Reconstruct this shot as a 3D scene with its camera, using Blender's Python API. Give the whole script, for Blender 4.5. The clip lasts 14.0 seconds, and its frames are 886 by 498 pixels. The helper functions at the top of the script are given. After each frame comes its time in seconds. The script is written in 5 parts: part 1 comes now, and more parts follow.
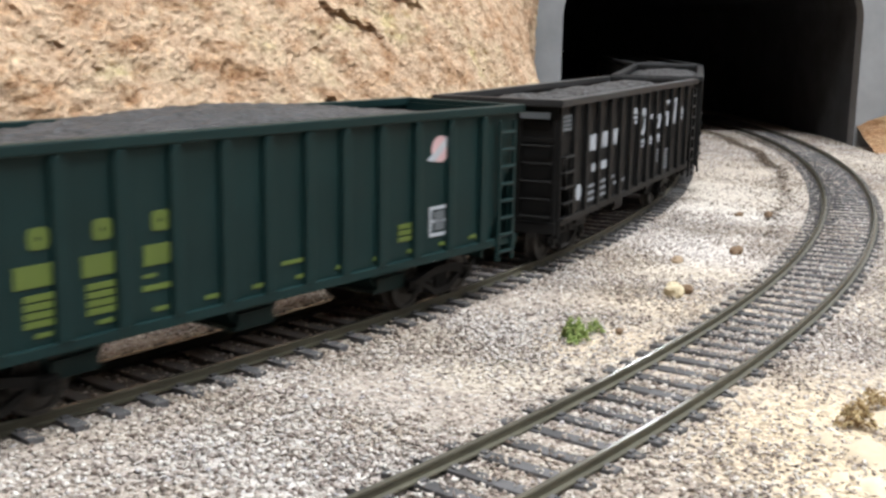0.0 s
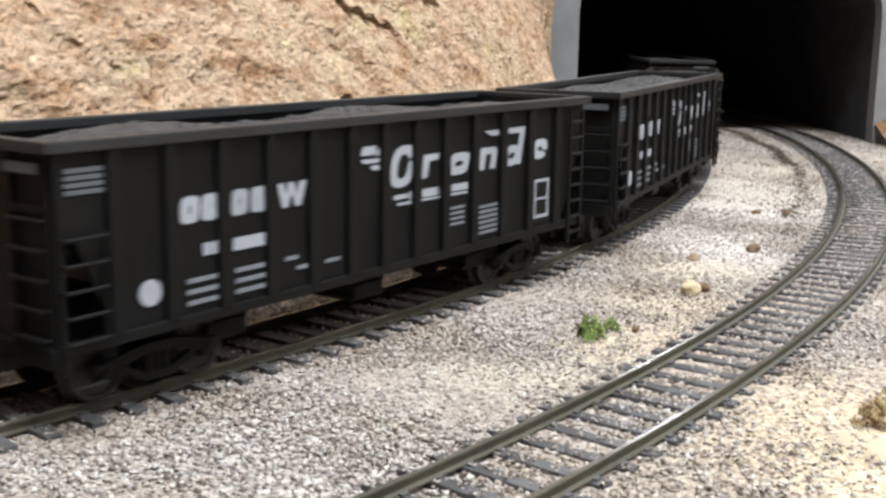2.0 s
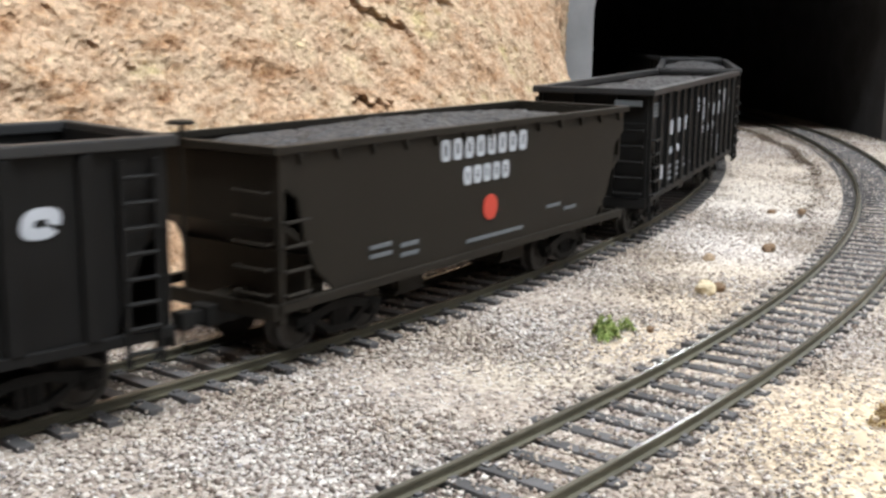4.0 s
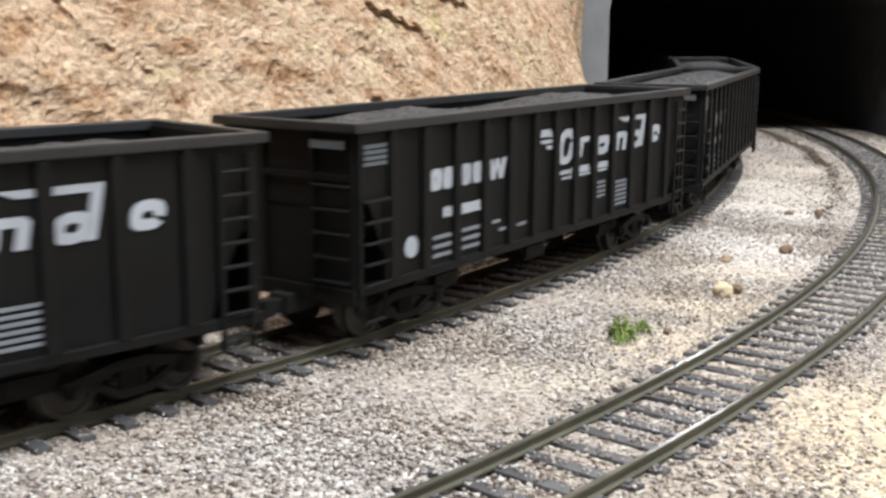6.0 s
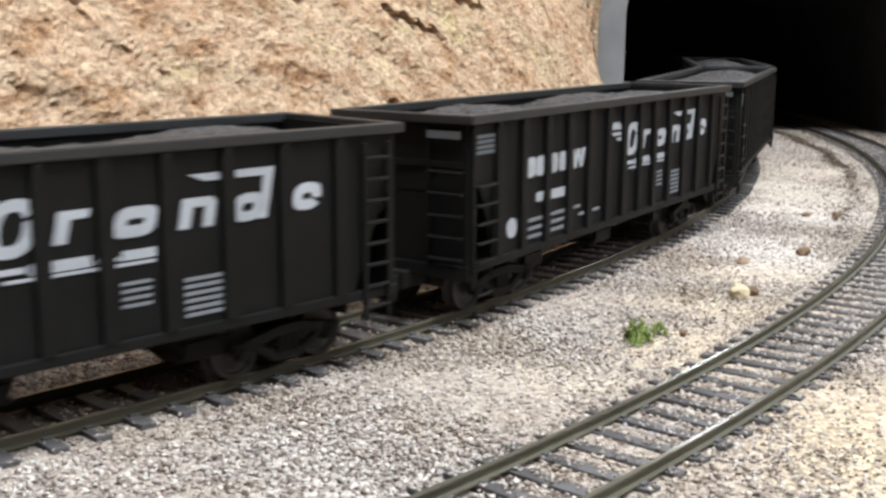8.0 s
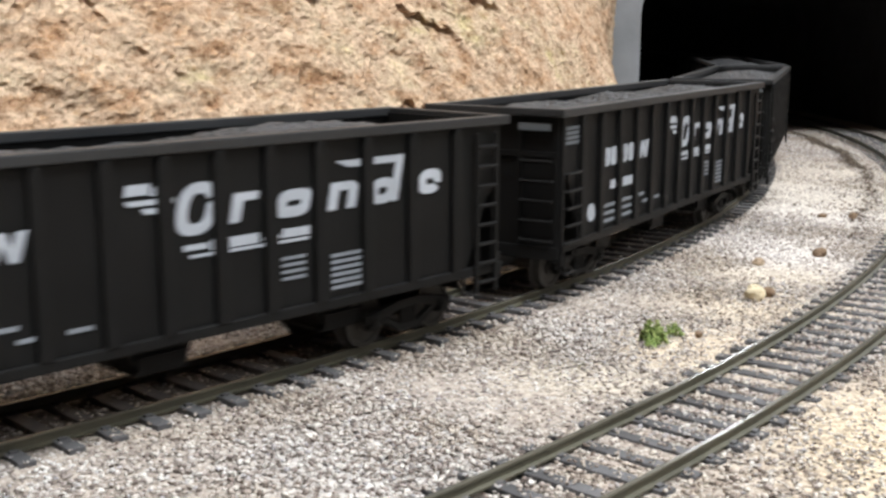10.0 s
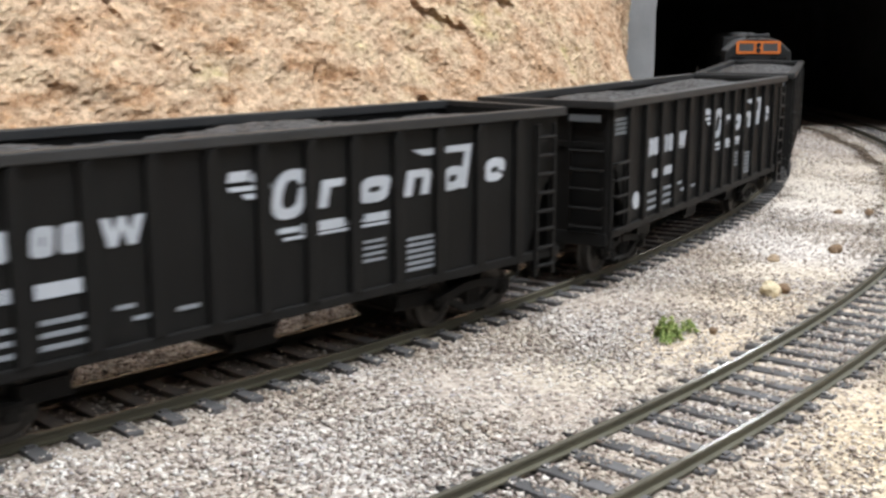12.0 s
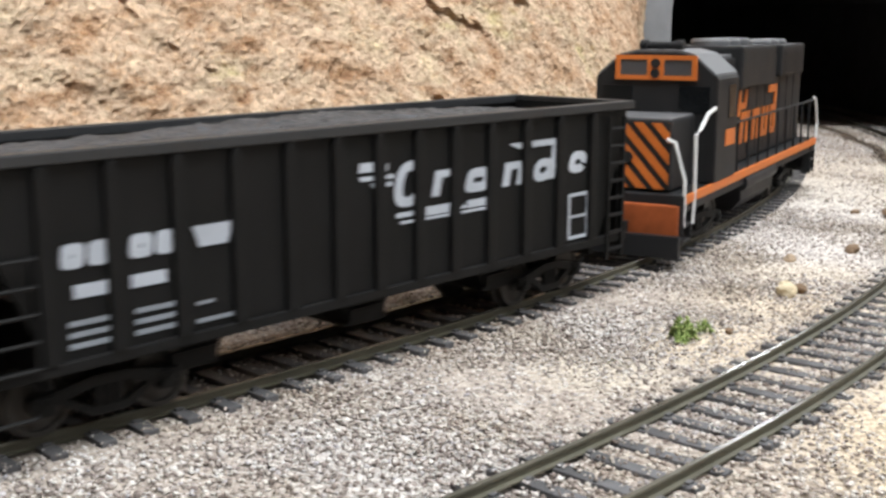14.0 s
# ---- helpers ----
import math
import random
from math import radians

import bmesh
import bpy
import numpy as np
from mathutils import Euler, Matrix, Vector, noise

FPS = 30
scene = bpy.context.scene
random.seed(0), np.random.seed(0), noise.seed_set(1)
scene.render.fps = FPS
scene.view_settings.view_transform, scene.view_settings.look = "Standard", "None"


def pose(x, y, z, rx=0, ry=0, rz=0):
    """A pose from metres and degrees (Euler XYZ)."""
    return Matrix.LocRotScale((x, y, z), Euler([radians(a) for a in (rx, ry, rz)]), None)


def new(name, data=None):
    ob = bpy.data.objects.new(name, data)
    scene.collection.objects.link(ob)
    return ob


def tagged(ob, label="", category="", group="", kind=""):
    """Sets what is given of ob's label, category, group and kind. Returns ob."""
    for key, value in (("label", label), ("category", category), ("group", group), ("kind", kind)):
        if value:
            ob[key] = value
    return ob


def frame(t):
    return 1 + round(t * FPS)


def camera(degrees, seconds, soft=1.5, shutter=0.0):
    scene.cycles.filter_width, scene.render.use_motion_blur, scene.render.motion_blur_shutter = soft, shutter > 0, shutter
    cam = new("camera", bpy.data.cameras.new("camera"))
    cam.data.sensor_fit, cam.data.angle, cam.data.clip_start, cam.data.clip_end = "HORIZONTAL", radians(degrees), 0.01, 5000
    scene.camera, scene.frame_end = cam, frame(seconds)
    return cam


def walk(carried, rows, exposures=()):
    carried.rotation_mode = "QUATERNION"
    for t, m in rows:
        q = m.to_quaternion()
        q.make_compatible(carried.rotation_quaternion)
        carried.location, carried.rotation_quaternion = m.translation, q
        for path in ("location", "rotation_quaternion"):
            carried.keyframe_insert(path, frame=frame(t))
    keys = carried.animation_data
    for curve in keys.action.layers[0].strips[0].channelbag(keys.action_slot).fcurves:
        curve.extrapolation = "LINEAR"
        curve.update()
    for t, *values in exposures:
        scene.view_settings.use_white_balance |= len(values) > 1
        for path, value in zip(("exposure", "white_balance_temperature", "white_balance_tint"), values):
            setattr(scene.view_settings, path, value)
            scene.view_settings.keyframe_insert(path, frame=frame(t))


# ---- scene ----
# A model railway layout at its true size (1:87, gauge 16.5 mm). Rail tops are at z = 0.
cam = camera(42.6, 14.0, soft=2.8, shutter=0.3)
EYE = (0.0, 0.0, 0.06176)
PAN = (
    (0.0, -2.624, -11.036, -0.909), (0.5, -2.429, -11.030, -0.824), (1.0, -2.210, -11.085, -0.826),
    (1.5, -2.027, -11.121, -0.734), (2.0, -1.824, -11.179, -0.811), (2.5, -1.636, -11.238, -0.755),
    (3.0, -1.481, -11.196, -0.635), (5.5, -0.533, -11.167, -0.525), (6.0, -0.360, -11.080, -0.353),
    (6.5, -0.174, -11.005, -0.376), (7.0, 0.010, -10.955, -0.329), (7.5, 0.228, -10.949, -0.416),
    (8.0, 0.439, -11.024, -0.321), (10.5, 1.354, -10.968, -0.182), (11.0, 1.540, -11.005, -0.181),
    (11.5, 1.708, -11.113, -0.171), (12.0, 1.875, -11.166, -0.076), (12.5, 2.074, -11.178, -0.086),
    (13.0, 2.247, -11.137, -0.058), (13.5, 2.451, -11.091, -0.014), (14.0, 2.635, -11.198, -0.027))
walk(cam, [(t, pose(*EYE, 90 + tilt, lean, yaw)) for t, yaw, tilt, lean in PAN])

# ---- light: ceiling panels of the layout room ----
world = bpy.data.worlds.new("room_air")
world.use_nodes = True
world.node_tree.nodes["Background"].inputs[0].default_value = (0.9, 0.93, 1.0, 1)
world.node_tree.nodes["Background"].inputs[1].default_value = 0.05
scene.world = world
scene.view_settings.exposure = 0.1


def ceiling_lamp(x, y, sx, sy, watts, colour, turn=0.0):
    data = bpy.data.lights.new("ceiling_lamp", "AREA")
    data.shape, data.size, data.size_y, data.energy, data.color = "RECTANGLE", sx, sy, watts, colour
    lamp = new("ceiling_lamp", data)
    lamp.location = (x, y, 1.46)
    lamp.rotation_euler = (0, 0, radians(turn))
    return lamp


for lx, ly, watts in ((0.35, -0.30, 45), (0.45, 0.80, 11), (2.0, 2.5, 30), (-1.7, -0.4, 1.5), (2.2, -0.5, 24)):
    ceiling_lamp(lx, ly, 1.2, 0.3, watts, (0.936, 0.993, 1.035))
ceiling_lamp(1.09, 4.65, 0.9, 0.14, 18, (0.936, 0.993, 1.035), 76.7)

# ---- materials ----
def mat(name):
    m = bpy.data.materials.new(name)
    m.use_nodes = True
    n = m.node_tree.nodes
    return m, n, m.node_tree.links, n["Principled BSDF"]


def ramp(nodes, stops):
    r = nodes.new("ShaderNodeValToRGB")
    while len(r.color_ramp.elements) < len(stops):
        r.color_ramp.elements.new(0.5)
    for e, (p, c) in zip(r.color_ramp.elements, stops):
        e.position, e.color = p, (*c, 1)
    return r


def noise_tex(nodes, links, scale, detail=4.0, rough=0.6, coords="Object"):
    tc = nodes.new("ShaderNodeTexCoord")
    n = nodes.new("ShaderNodeTexNoise")
    n.inputs["Scale"].default_value, n.inputs["Detail"].default_value, n.inputs["Roughness"].default_value = scale, detail, rough
    links.new(tc.outputs[coords], n.inputs["Vector"])
    return n


def bump(nodes, links, height, bsdf, strength, distance):
    b = nodes.new("ShaderNodeBump")
    b.inputs["Strength"].default_value, b.inputs["Distance"].default_value = strength, distance
    links.new(height, b.inputs["Height"])
    links.new(b.outputs["Normal"], bsdf.inputs["Normal"])


def paint(name, colour, rough=0.45, spread=0.25, metal=0.0, grain=900.0, bumpy=0.15, dust=0.0, shine=0.5):
    """Model paint: slight mottling, fine grain, dust that lies in large soft stains."""
    m, n, l, b = mat(name)
    fine = noise_tex(n, l, grain, 3)
    wide = noise_tex(n, l, 60, 4)
    lo = tuple(c * (1 - spread) for c in colour)
    hi = tuple(c * (1 + spread) + dust * 0.02 for c in colour)
    r = ramp(n, [(0.3, lo), (0.7, hi)])
    l.new(wide.outputs["Fac"], r.inputs["Fac"])
    l.new(r.outputs["Color"], b.inputs["Base Color"])
    rr = n.new("ShaderNodeMapRange")
    rr.inputs["To Min"].default_value, rr.inputs["To Max"].default_value = rough - 0.1, rough + 0.12
    l.new(wide.outputs["Fac"], rr.inputs["Value"])
    l.new(rr.outputs["Result"], b.inputs["Roughness"])
    b.inputs["Metallic"].default_value = metal
    b.inputs["Specular IOR Level"].default_value = shine
    bump(n, l, fine.outputs["Fac"], b, bumpy, 0.0002)
    return m


def grains_mat(name, stops, rough=0.85, random_from="island"):
    m, n, l, b = mat(name)
    r = ramp(n, stops)
    if random_from == "island":
        g = n.new("ShaderNodeNewGeometry")
        l.new(g.outputs["Random Per Island"], r.inputs["Fac"])
    else:
        g = n.new("ShaderNodeObjectInfo")
        l.new(g.outputs["Random"], r.inputs["Fac"])
    t = noise_tex(n, l, 2500, 2)
    mix = n.new("ShaderNodeMix")
    mix.data_type, mix.blend_type = "RGBA", "MULTIPLY"
    mix.inputs["Factor"].default_value = 0.35
    l.new(r.outputs["Color"], mix.inputs["A"])
    l.new(t.outputs["Fac"], mix.inputs["B"])
    zone = noise_tex(n, l, 24, 3)
    tint = ramp(n, [(0.34, (0.86, 0.79, 0.69)), (0.50, (0.98, 0.95, 0.91)), (0.66, (1.10, 1.10, 1.09))])
    l.new(zone.outputs["Fac"], tint.inputs["Fac"])
    wash = n.new("ShaderNodeMix")
    wash.data_type, wash.blend_type = "RGBA", "MULTIPLY"
    wash.inputs["Factor"].default_value = 1.0
    l.new(mix.outputs["Result"], wash.inputs["A"])
    l.new(tint.outputs["Color"], wash.inputs["B"])
    l.new(wash.outputs["Result"], b.inputs["Base Color"])
    b.inputs["Roughness"].default_value = rough
    bump(n, l, t.outputs["Fac"], b, 0.3, 0.0003)
    return m


M_BALLAST = grains_mat("ballast_grain", [
    (0.00, (0.14, 0.11, 0.095)), (0.11, (0.26, 0.21, 0.19)), (0.27, (0.395, 0.34, 0.315)), (0.50, (0.54, 0.48, 0.445)),
    (0.72, (0.68, 0.63, 0.59)), (0.90, (0.83, 0.80, 0.77)), (1.0, (0.45, 0.43, 0.46))])


M_DIRT = grains_mat("seam_dirt", [(0.0, (0.05, 0.036, 0.027)), (0.6, (0.13, 0.095, 0.07)), (1.0, (0.30, 0.24, 0.19))])


def ground_mat():
    m, n, l, b = mat("ballast_bed")
    at = n.new("ShaderNodeVertexColor")
    at.layer_name = "soil"
    v = n.new("ShaderNodeTexVoronoi")
    v.inputs["Scale"].default_value = 950
    tc = n.new("ShaderNodeTexCoord")
    l.new(tc.outputs["Object"], v.inputs["Vector"])
    r = ramp(n, [(0.0, (0.35, 0.31, 0.28)), (0.35, (0.75, 0.70, 0.66)), (0.7, (1.0, 0.97, 0.93)), (1.0, (1.3, 1.27, 1.22))])
    sep = n.new("ShaderNodeSeparateColor")
    l.new(v.outputs["Color"], sep.inputs["Color"])
    l.new(sep.outputs["Red"], r.inputs["Fac"])
    mix = n.new("ShaderNodeMix")
    mix.data_type, mix.blend_type = "RGBA", "MULTIPLY"
    mix.inputs["Factor"].default_value = 0.75
    l.new(at.outputs["Color"], mix.inputs["A"])
    l.new(r.outputs["Color"], mix.inputs["B"])
    l.new(mix.outputs["Result"], b.inputs["Base Color"])
    b.inputs["Roughness"].default_value = 0.95
    inv = n.new("ShaderNodeMath")
    inv.operation = "SUBTRACT"
    inv.inputs[0].default_value = 1.0
    l.new(v.outputs["Distance"], inv.inputs[1])
    bump(n, l, inv.outputs["Value"], b, 0.7, 0.0008)
    return m


M_GROUND = ground_mat()


def rock_mat(name, tint=(1, 1, 1)):
    """Painted cast rock: pinkish tan with ochre, grey and rust stains and pale flakes."""
    m, n, l, b = mat(name)
    tc = n.new("ShaderNodeTexCoord")
    mp = n.new("ShaderNodeMapping")
    mp.inputs["Rotation"].default_value = (0.5, 0.35, 0.6)
    mp.inputs["Scale"].default_value = (1.0, 1.0, 2.2)
    l.new(tc.outputs["Object"], mp.inputs["Vector"])

    def tex(scale, detail, rough=0.65):
        t = n.new("ShaderNodeTexNoise")
        t.inputs["Scale"].default_value, t.inputs["Detail"].default_value, t.inputs["Roughness"].default_value = scale, detail, rough
        l.new(mp.outputs["Vector"], t.inputs["Vector"])
        return t
    wide, mid, fine = tex(26, 5), tex(105, 6, 0.76), tex(360, 5, 0.76)
    c = lambda r, g, bb: (r * tint[0], g * tint[1], bb * tint[2])
    base = ramp(n, [(0.30, c(0.47, 0.295, 0.18)), (0.41, c(0.585, 0.41, 0.285)), (0.50, c(0.62, 0.465, 0.345)), (0.60, c(0.61, 0.48, 0.345)), (0.70, c(0.62, 0.53, 0.29))])
    l.new(wide.outputs["Fac"], base.inputs["Fac"])
    spots = ramp(n, [(0.33, (0.40, 0.25, 0.15)), (0.42, (0.74, 0.62, 0.50)), (0.50, (0.97, 0.95, 0.92)), (0.60, (1.1, 1.08, 1.05)), (0.72, (1.25, 1.25, 1.16))])
    l.new(mid.outputs["Fac"], spots.inputs["Fac"])
    flakes = ramp(n, [(0.36, (0.44, 0.35, 0.27)), (0.45, (0.84, 0.80, 0.75)), (0.54, (1.0, 0.99, 0.97)), (0.63, (1.30, 1.27, 1.16))])
    l.new(fine.outputs["Fac"], flakes.inputs["Fac"])
    m1, m2 = n.new("ShaderNodeMix"), n.new("ShaderNodeMix")
    for mm, fac in ((m1, 0.85), (m2, 0.85)):
        mm.data_type, mm.blend_type = "RGBA", "MULTIPLY"
        mm.inputs["Factor"].default_value = fac
    l.new(base.outputs["Color"], m1.inputs["A"])
    l.new(spots.outputs["Color"], m1.inputs["B"])
    l.new(m1.outputs["Result"], m2.inputs["A"])
    l.new(flakes.outputs["Color"], m2.inputs["B"])
    l.new(m2.outputs["Result"], b.inputs["Base Color"])
    b.inputs["Roughness"].default_value = 0.9
    b.inputs["Specular IOR Level"].default_value = 0.25
    add = n.new("ShaderNodeMath")
    l.new(mid.outputs["Fac"], add.inputs[0])
    l.new(fine.outputs["Fac"], add.inputs[1])
    bump(n, l, add.outputs["Value"], b, 0.9, 0.0015)
    return m


M_ROCK = rock_mat("painted_rock")
M_ROCK_BROWN = rock_mat("brown_rock", (0.62, 0.52, 0.42))
M_CONCRETE = paint("portal_concrete", (0.245, 0.25, 0.262), 0.85, 0.12, grain=500, bumpy=0.3)
M_TUNNEL = paint("tunnel_black", (0.068, 0.070, 0.075), 0.95, 0.2, shine=0.1)
M_TIE = paint("tie_plastic", (0.085, 0.082, 0.085), 0.75, 0.55, grain=1500, bumpy=0.4)
M_RAIL = paint("rail_weathered", (0.078, 0.071, 0.049), 0.55, 0.25, metal=0.05, grain=700, bumpy=0.1)
M_RAILHEAD = paint("rail_head", (0.14, 0.13, 0.105), 0.21, 0.15, metal=0.3, grain=400, bumpy=0.03)
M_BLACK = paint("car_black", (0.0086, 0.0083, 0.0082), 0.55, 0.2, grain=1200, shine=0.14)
M_BROWNBLACK = paint("car_brown_black", (0.017, 0.0145, 0.0115), 0.55, 0.15, grain=1200, shine=0.16)
# rims paler than the sides: dust and the light they catch, in the colour
M_RIM = paint("dusty_lit_rim_black", (0.020, 0.0205, 0.022), 0.5, 0.2, grain=1200, shine=0.45)
M_GREEN = paint("car_green", (0.0058, 0.0205, 0.0205), 0.5, 0.15, grain=1200, shine=0.2)
M_WHITE = paint("marking_white", (0.40, 0.425, 0.47), 0.6, 0.15, grain=2000)
M_WHITE_DIM = paint("marking_faint", (0.20, 0.215, 0.24), 0.6, 0.2, grain=2000)
M_YELLOW = paint("marking_yellow", (0.085, 0.12, 0.02), 0.6, 0.15, grain=2000)
M_PINK = paint("marking_pink", (0.55, 0.36, 0.37), 0.6, 0.2, grain=2000)
M_RED = paint("marking_red", (0.50, 0.05, 0.03), 0.6, 0.1, grain=2000)
M_TRUCK = paint("truck_black", (0.012, 0.0115, 0.011), 0.65, 0.2, grain=1500, shine=0.15)
M_WHEEL = paint("wheel_steel", (0.05, 0.046, 0.042), 0.5, 0.25, metal=0.4, grain=600, shine=0.3)
M_ORANGE = paint("loco_orange", (0.55, 0.15, 0.03), 0.45, 0.1, grain=1500, shine=0.3)
M_ORANGE_DIRTY = paint("loco_orange_grimy", (0.24, 0.06, 0.018), 0.6, 0.6, grain=1500, shine=0.2)
M_LOCO = paint("loco_black", (0.017, 0.017, 0.018), 0.5, 0.12, grain=1500, shine=0.2)
M_LOCOGREY = paint("loco_roof_grey", (0.10, 0.10, 0.105), 0.5, 0.15, grain=1500)
M_RAILING = paint("handrail_white", (0.62, 0.62, 0.62), 0.45, 0.1)
M_PLANT = grains_mat("foam_green", [(0, (0.13, 0.20, 0.05)), (0.5, (0.28, 0.39, 0.11)), (1, (0.48, 0.56, 0.22))])
M_STRAW = grains_mat("foam_straw", [(0, (0.22, 0.13, 0.06)), (0.5, (0.48, 0.34, 0.17)), (1, (0.74, 0.62, 0.36))])
M_OLIVE = grains_mat("foam_olive", [(0, (0.12, 0.13, 0.04)), (0.6, (0.30, 0.30, 0.12)), (1, (0.45, 0.42, 0.22))])
M_STONE_TAN = paint("stone_tan", (0.60, 0.50, 0.34), 0.9, 0.25, grain=800, bumpy=0.6)
M_STONE_BROWN = paint("stone_brown", (0.20, 0.13, 0.08), 0.9, 0.3, grain=800, bumpy=0.6)
M_STONE_BUFF = paint("stone_buff", (0.38, 0.28, 0.19), 0.9, 0.3, grain=800, bumpy=0.6)
M_PLASTER = paint("sandy_plaster", (0.55, 0.45, 0.33), 0.95, 0.32, grain=420, bumpy=0.9)
M_GLASS_DARK = paint("cab_glass", (0.006, 0.007, 0.008), 0.25, 0.1, bumpy=0.0, shine=0.25)
M_WALL = paint("room_wall", (0.34, 0.33, 0.32), 0.9, 0.05, grain=40)
M_CEIL = paint("room_ceiling", (0.78, 0.78, 0.76), 0.9, 0.04, grain=40)
M_FLOOR = paint("room_floor", (0.22, 0.20, 0.18), 0.8, 0.15, grain=40)


def coal_mat():
    m, n, l, b = mat("coal")
    v = n.new("ShaderNodeTexVoronoi")
    v.inputs["Scale"].default_value = 700
    tc = n.new("ShaderNodeTexCoord")
    l.new(tc.outputs["Object"], v.inputs["Vector"])
    w = noise_tex(n, l, 180, 4)
    r = ramp(n, [(0.3, (0.019, 0.0187, 0.020)), (0.7, (0.056, 0.055, 0.059))])
    l.new(w.outputs["Fac"], r.inputs["Fac"])
    l.new(r.outputs["Color"], b.inputs["Base Color"])
    b.inputs["Roughness"].default_value = 0.6
    bump(n, l, v.outputs["Distance"], b, 0.8, 0.0008)
    return m


M_COAL = coal_mat()


# ---- mesh helpers ----
def mesh_of(name, verts, faces, material, smooth=False):
    me = bpy.data.meshes.new(name)
    me.from_pydata([tuple(v) for v in verts], [], faces)
    me.materials.append(material)
    if smooth:
        me.polygons.foreach_set("use_smooth", [True] * len(me.polygons))
    me.update()
    return me


def part(name, bm, material, parent=None, label=""):
    """Links a bmesh (or a ready mesh) as one object under a thing or a part."""
    if isinstance(bm, bmesh.types.BMesh):
        me = bpy.data.meshes.new(name)
        bmesh.ops.recalc_face_normals(bm, faces=bm.faces)
        bm.to_mesh(me)
        bm.free()
        me.materials.append(material)
    else:
        me = bm
    ob = new(name, me)
    ob.parent = parent
    if label:
        ob["label"] = label
    return ob


def box(bm, x0, x1, y0, y1, z0, z1, bevel=0.0):
    tmp = bmesh.new()
    vs = [tmp.verts.new((x, y, z)) for x in (x0, x1) for y in (y0, y1) for z in (z0, z1)]
    for f in ((0, 1, 3, 2), (4, 6, 7, 5), (0, 4, 5, 1), (2, 3, 7, 6), (0, 2, 6, 4), (1, 5, 7, 3)):
        tmp.faces.new([vs[i] for i in f])
    if bevel:
        bmesh.ops.bevel(tmp, geom=tmp.edges[:], offset=bevel, segments=2, affect="EDGES", profile=0.6)
    join(bm, tmp)


def join(bm, tmp):
    index = {}
    for v in tmp.verts:
        index[v] = bm.verts.new(v.co)
    for f in tmp.faces:
        bm.faces.new([index[v] for v in f.verts])
    tmp.free()


def prism(bm, outline, y0, y1, bevel=0.0):
    """An outline in x, z, drawn out from y0 to y1."""
    tmp = bmesh.new()
    a = [tmp.verts.new((x, y0, z)) for x, z in outline]
    b = [tmp.verts.new((x, y1, z)) for x, z in outline]
    n = len(a)
    tmp.faces.new(a)
    tmp.faces.new(b[::-1])
    for i in range(n):
        tmp.faces.new((a[i], b[i], b[(i + 1) % n], a[(i + 1) % n]))
    if bevel:
        bmesh.ops.bevel(tmp, geom=tmp.edges[:], offset=bevel, segments=2, affect="EDGES", profile=0.6)
    join(bm, tmp)


def lathe(bm, profile, axis="y", n=24, centre=(0, 0, 0)):
    """Turns a profile of (radius, along) about an axis; closed at both ends."""
    rings = []
    for r, a in profile:
        ring = []
        for i in range(n):
            c, s = math.cos(2 * math.pi * i / n) * r, math.sin(2 * math.pi * i / n) * r
            p = {"y": (c, a, s), "x": (a, c, s), "z": (c, s, a)}[axis]
            ring.append(bm.verts.new(Vector(p) + Vector(centre)))
        rings.append(ring)
    for r0, r1 in zip(rings, rings[1:]):
        for i in range(n):
            bm.faces.new((r0[i], r0[(i + 1) % n], r1[(i + 1) % n], r1[i]))
    bm.faces.new(rings[0])
    bm.faces.new(rings[-1][::-1])


def tube(bm, points, radius, n=8):
    """A round bar along points."""
    pts = [Vector(p) for p in points]
    rings = []
    for i, p in enumerate(pts):
        d = (pts[min(i + 1, len(pts) - 1)] - pts[max(i - 1, 0)]).normalized()
        side = d.cross(Vector((0, 0, 1)) if abs(d.z) < 0.9 else Vector((1, 0, 0))).normalized()
        up = side.cross(d)
        rings.append([bm.verts.new(p + (side * math.cos(2 * math.pi * k / n) + up * math.sin(2 * math.pi * k / n)) * radius) for k in range(n)])
    for r0, r1 in zip(rings, rings[1:]):
        for i in range(n):
            bm.faces.new((r0[i], r0[(i + 1) % n], r1[(i + 1) % n], r1[i]))
    bm.faces.new(rings[0][::-1])
    bm.faces.new(rings[-1])


# ---- the two tracks: one curve and its parallels ----
STEP = 0.002
S_MIN, S_MAX = -0.9, 3.3
_s = np.arange(S_MIN, S_MAX + STEP / 2, STEP)
_k = np.interp(_s, (-0.9, -0.1, 0.0, 0.32, 0.64, 0.96, 1.28, 1.40, 1.6, 3.3), (0, 0, 0.779, 1.224, 0.951, 1.17, 1.389, 1.3, 0, 0))
_th = np.concatenate([[0], np.cumsum((_k[1:] + _k[:-1]) / 2 * STEP)])
_i0 = int(round(-S_MIN / STEP))
_th += 0.67609 - _th[_i0]
_xy = np.zeros((len(_s), 2))
_m = (_th[1:] + _th[:-1]) / 2
_xy[1:, 0], _xy[1:, 1] = np.cumsum(np.cos(_m) * STEP), np.cumsum(np.sin(_m) * STEP)
_xy += np.array((-0.13284, 0.02387)) - _xy[_i0]
GAUGE = 0.0172
FAR_C = 0.06022 + GAUGE / 2     # centre of the track that carries the train
NEAR_C = -GAUGE / 2             # centre of the empty track


def way(s, off=0.0):
    """The place on the curve at s, off metres to its left, and the heading there."""
    x, y, a = np.interp(s, _s, _xy[:, 0]), np.interp(s, _s, _xy[:, 1]), np.interp(s, _s, _th)
    return x - math.sin(a) * off, y + math.cos(a) * off, a


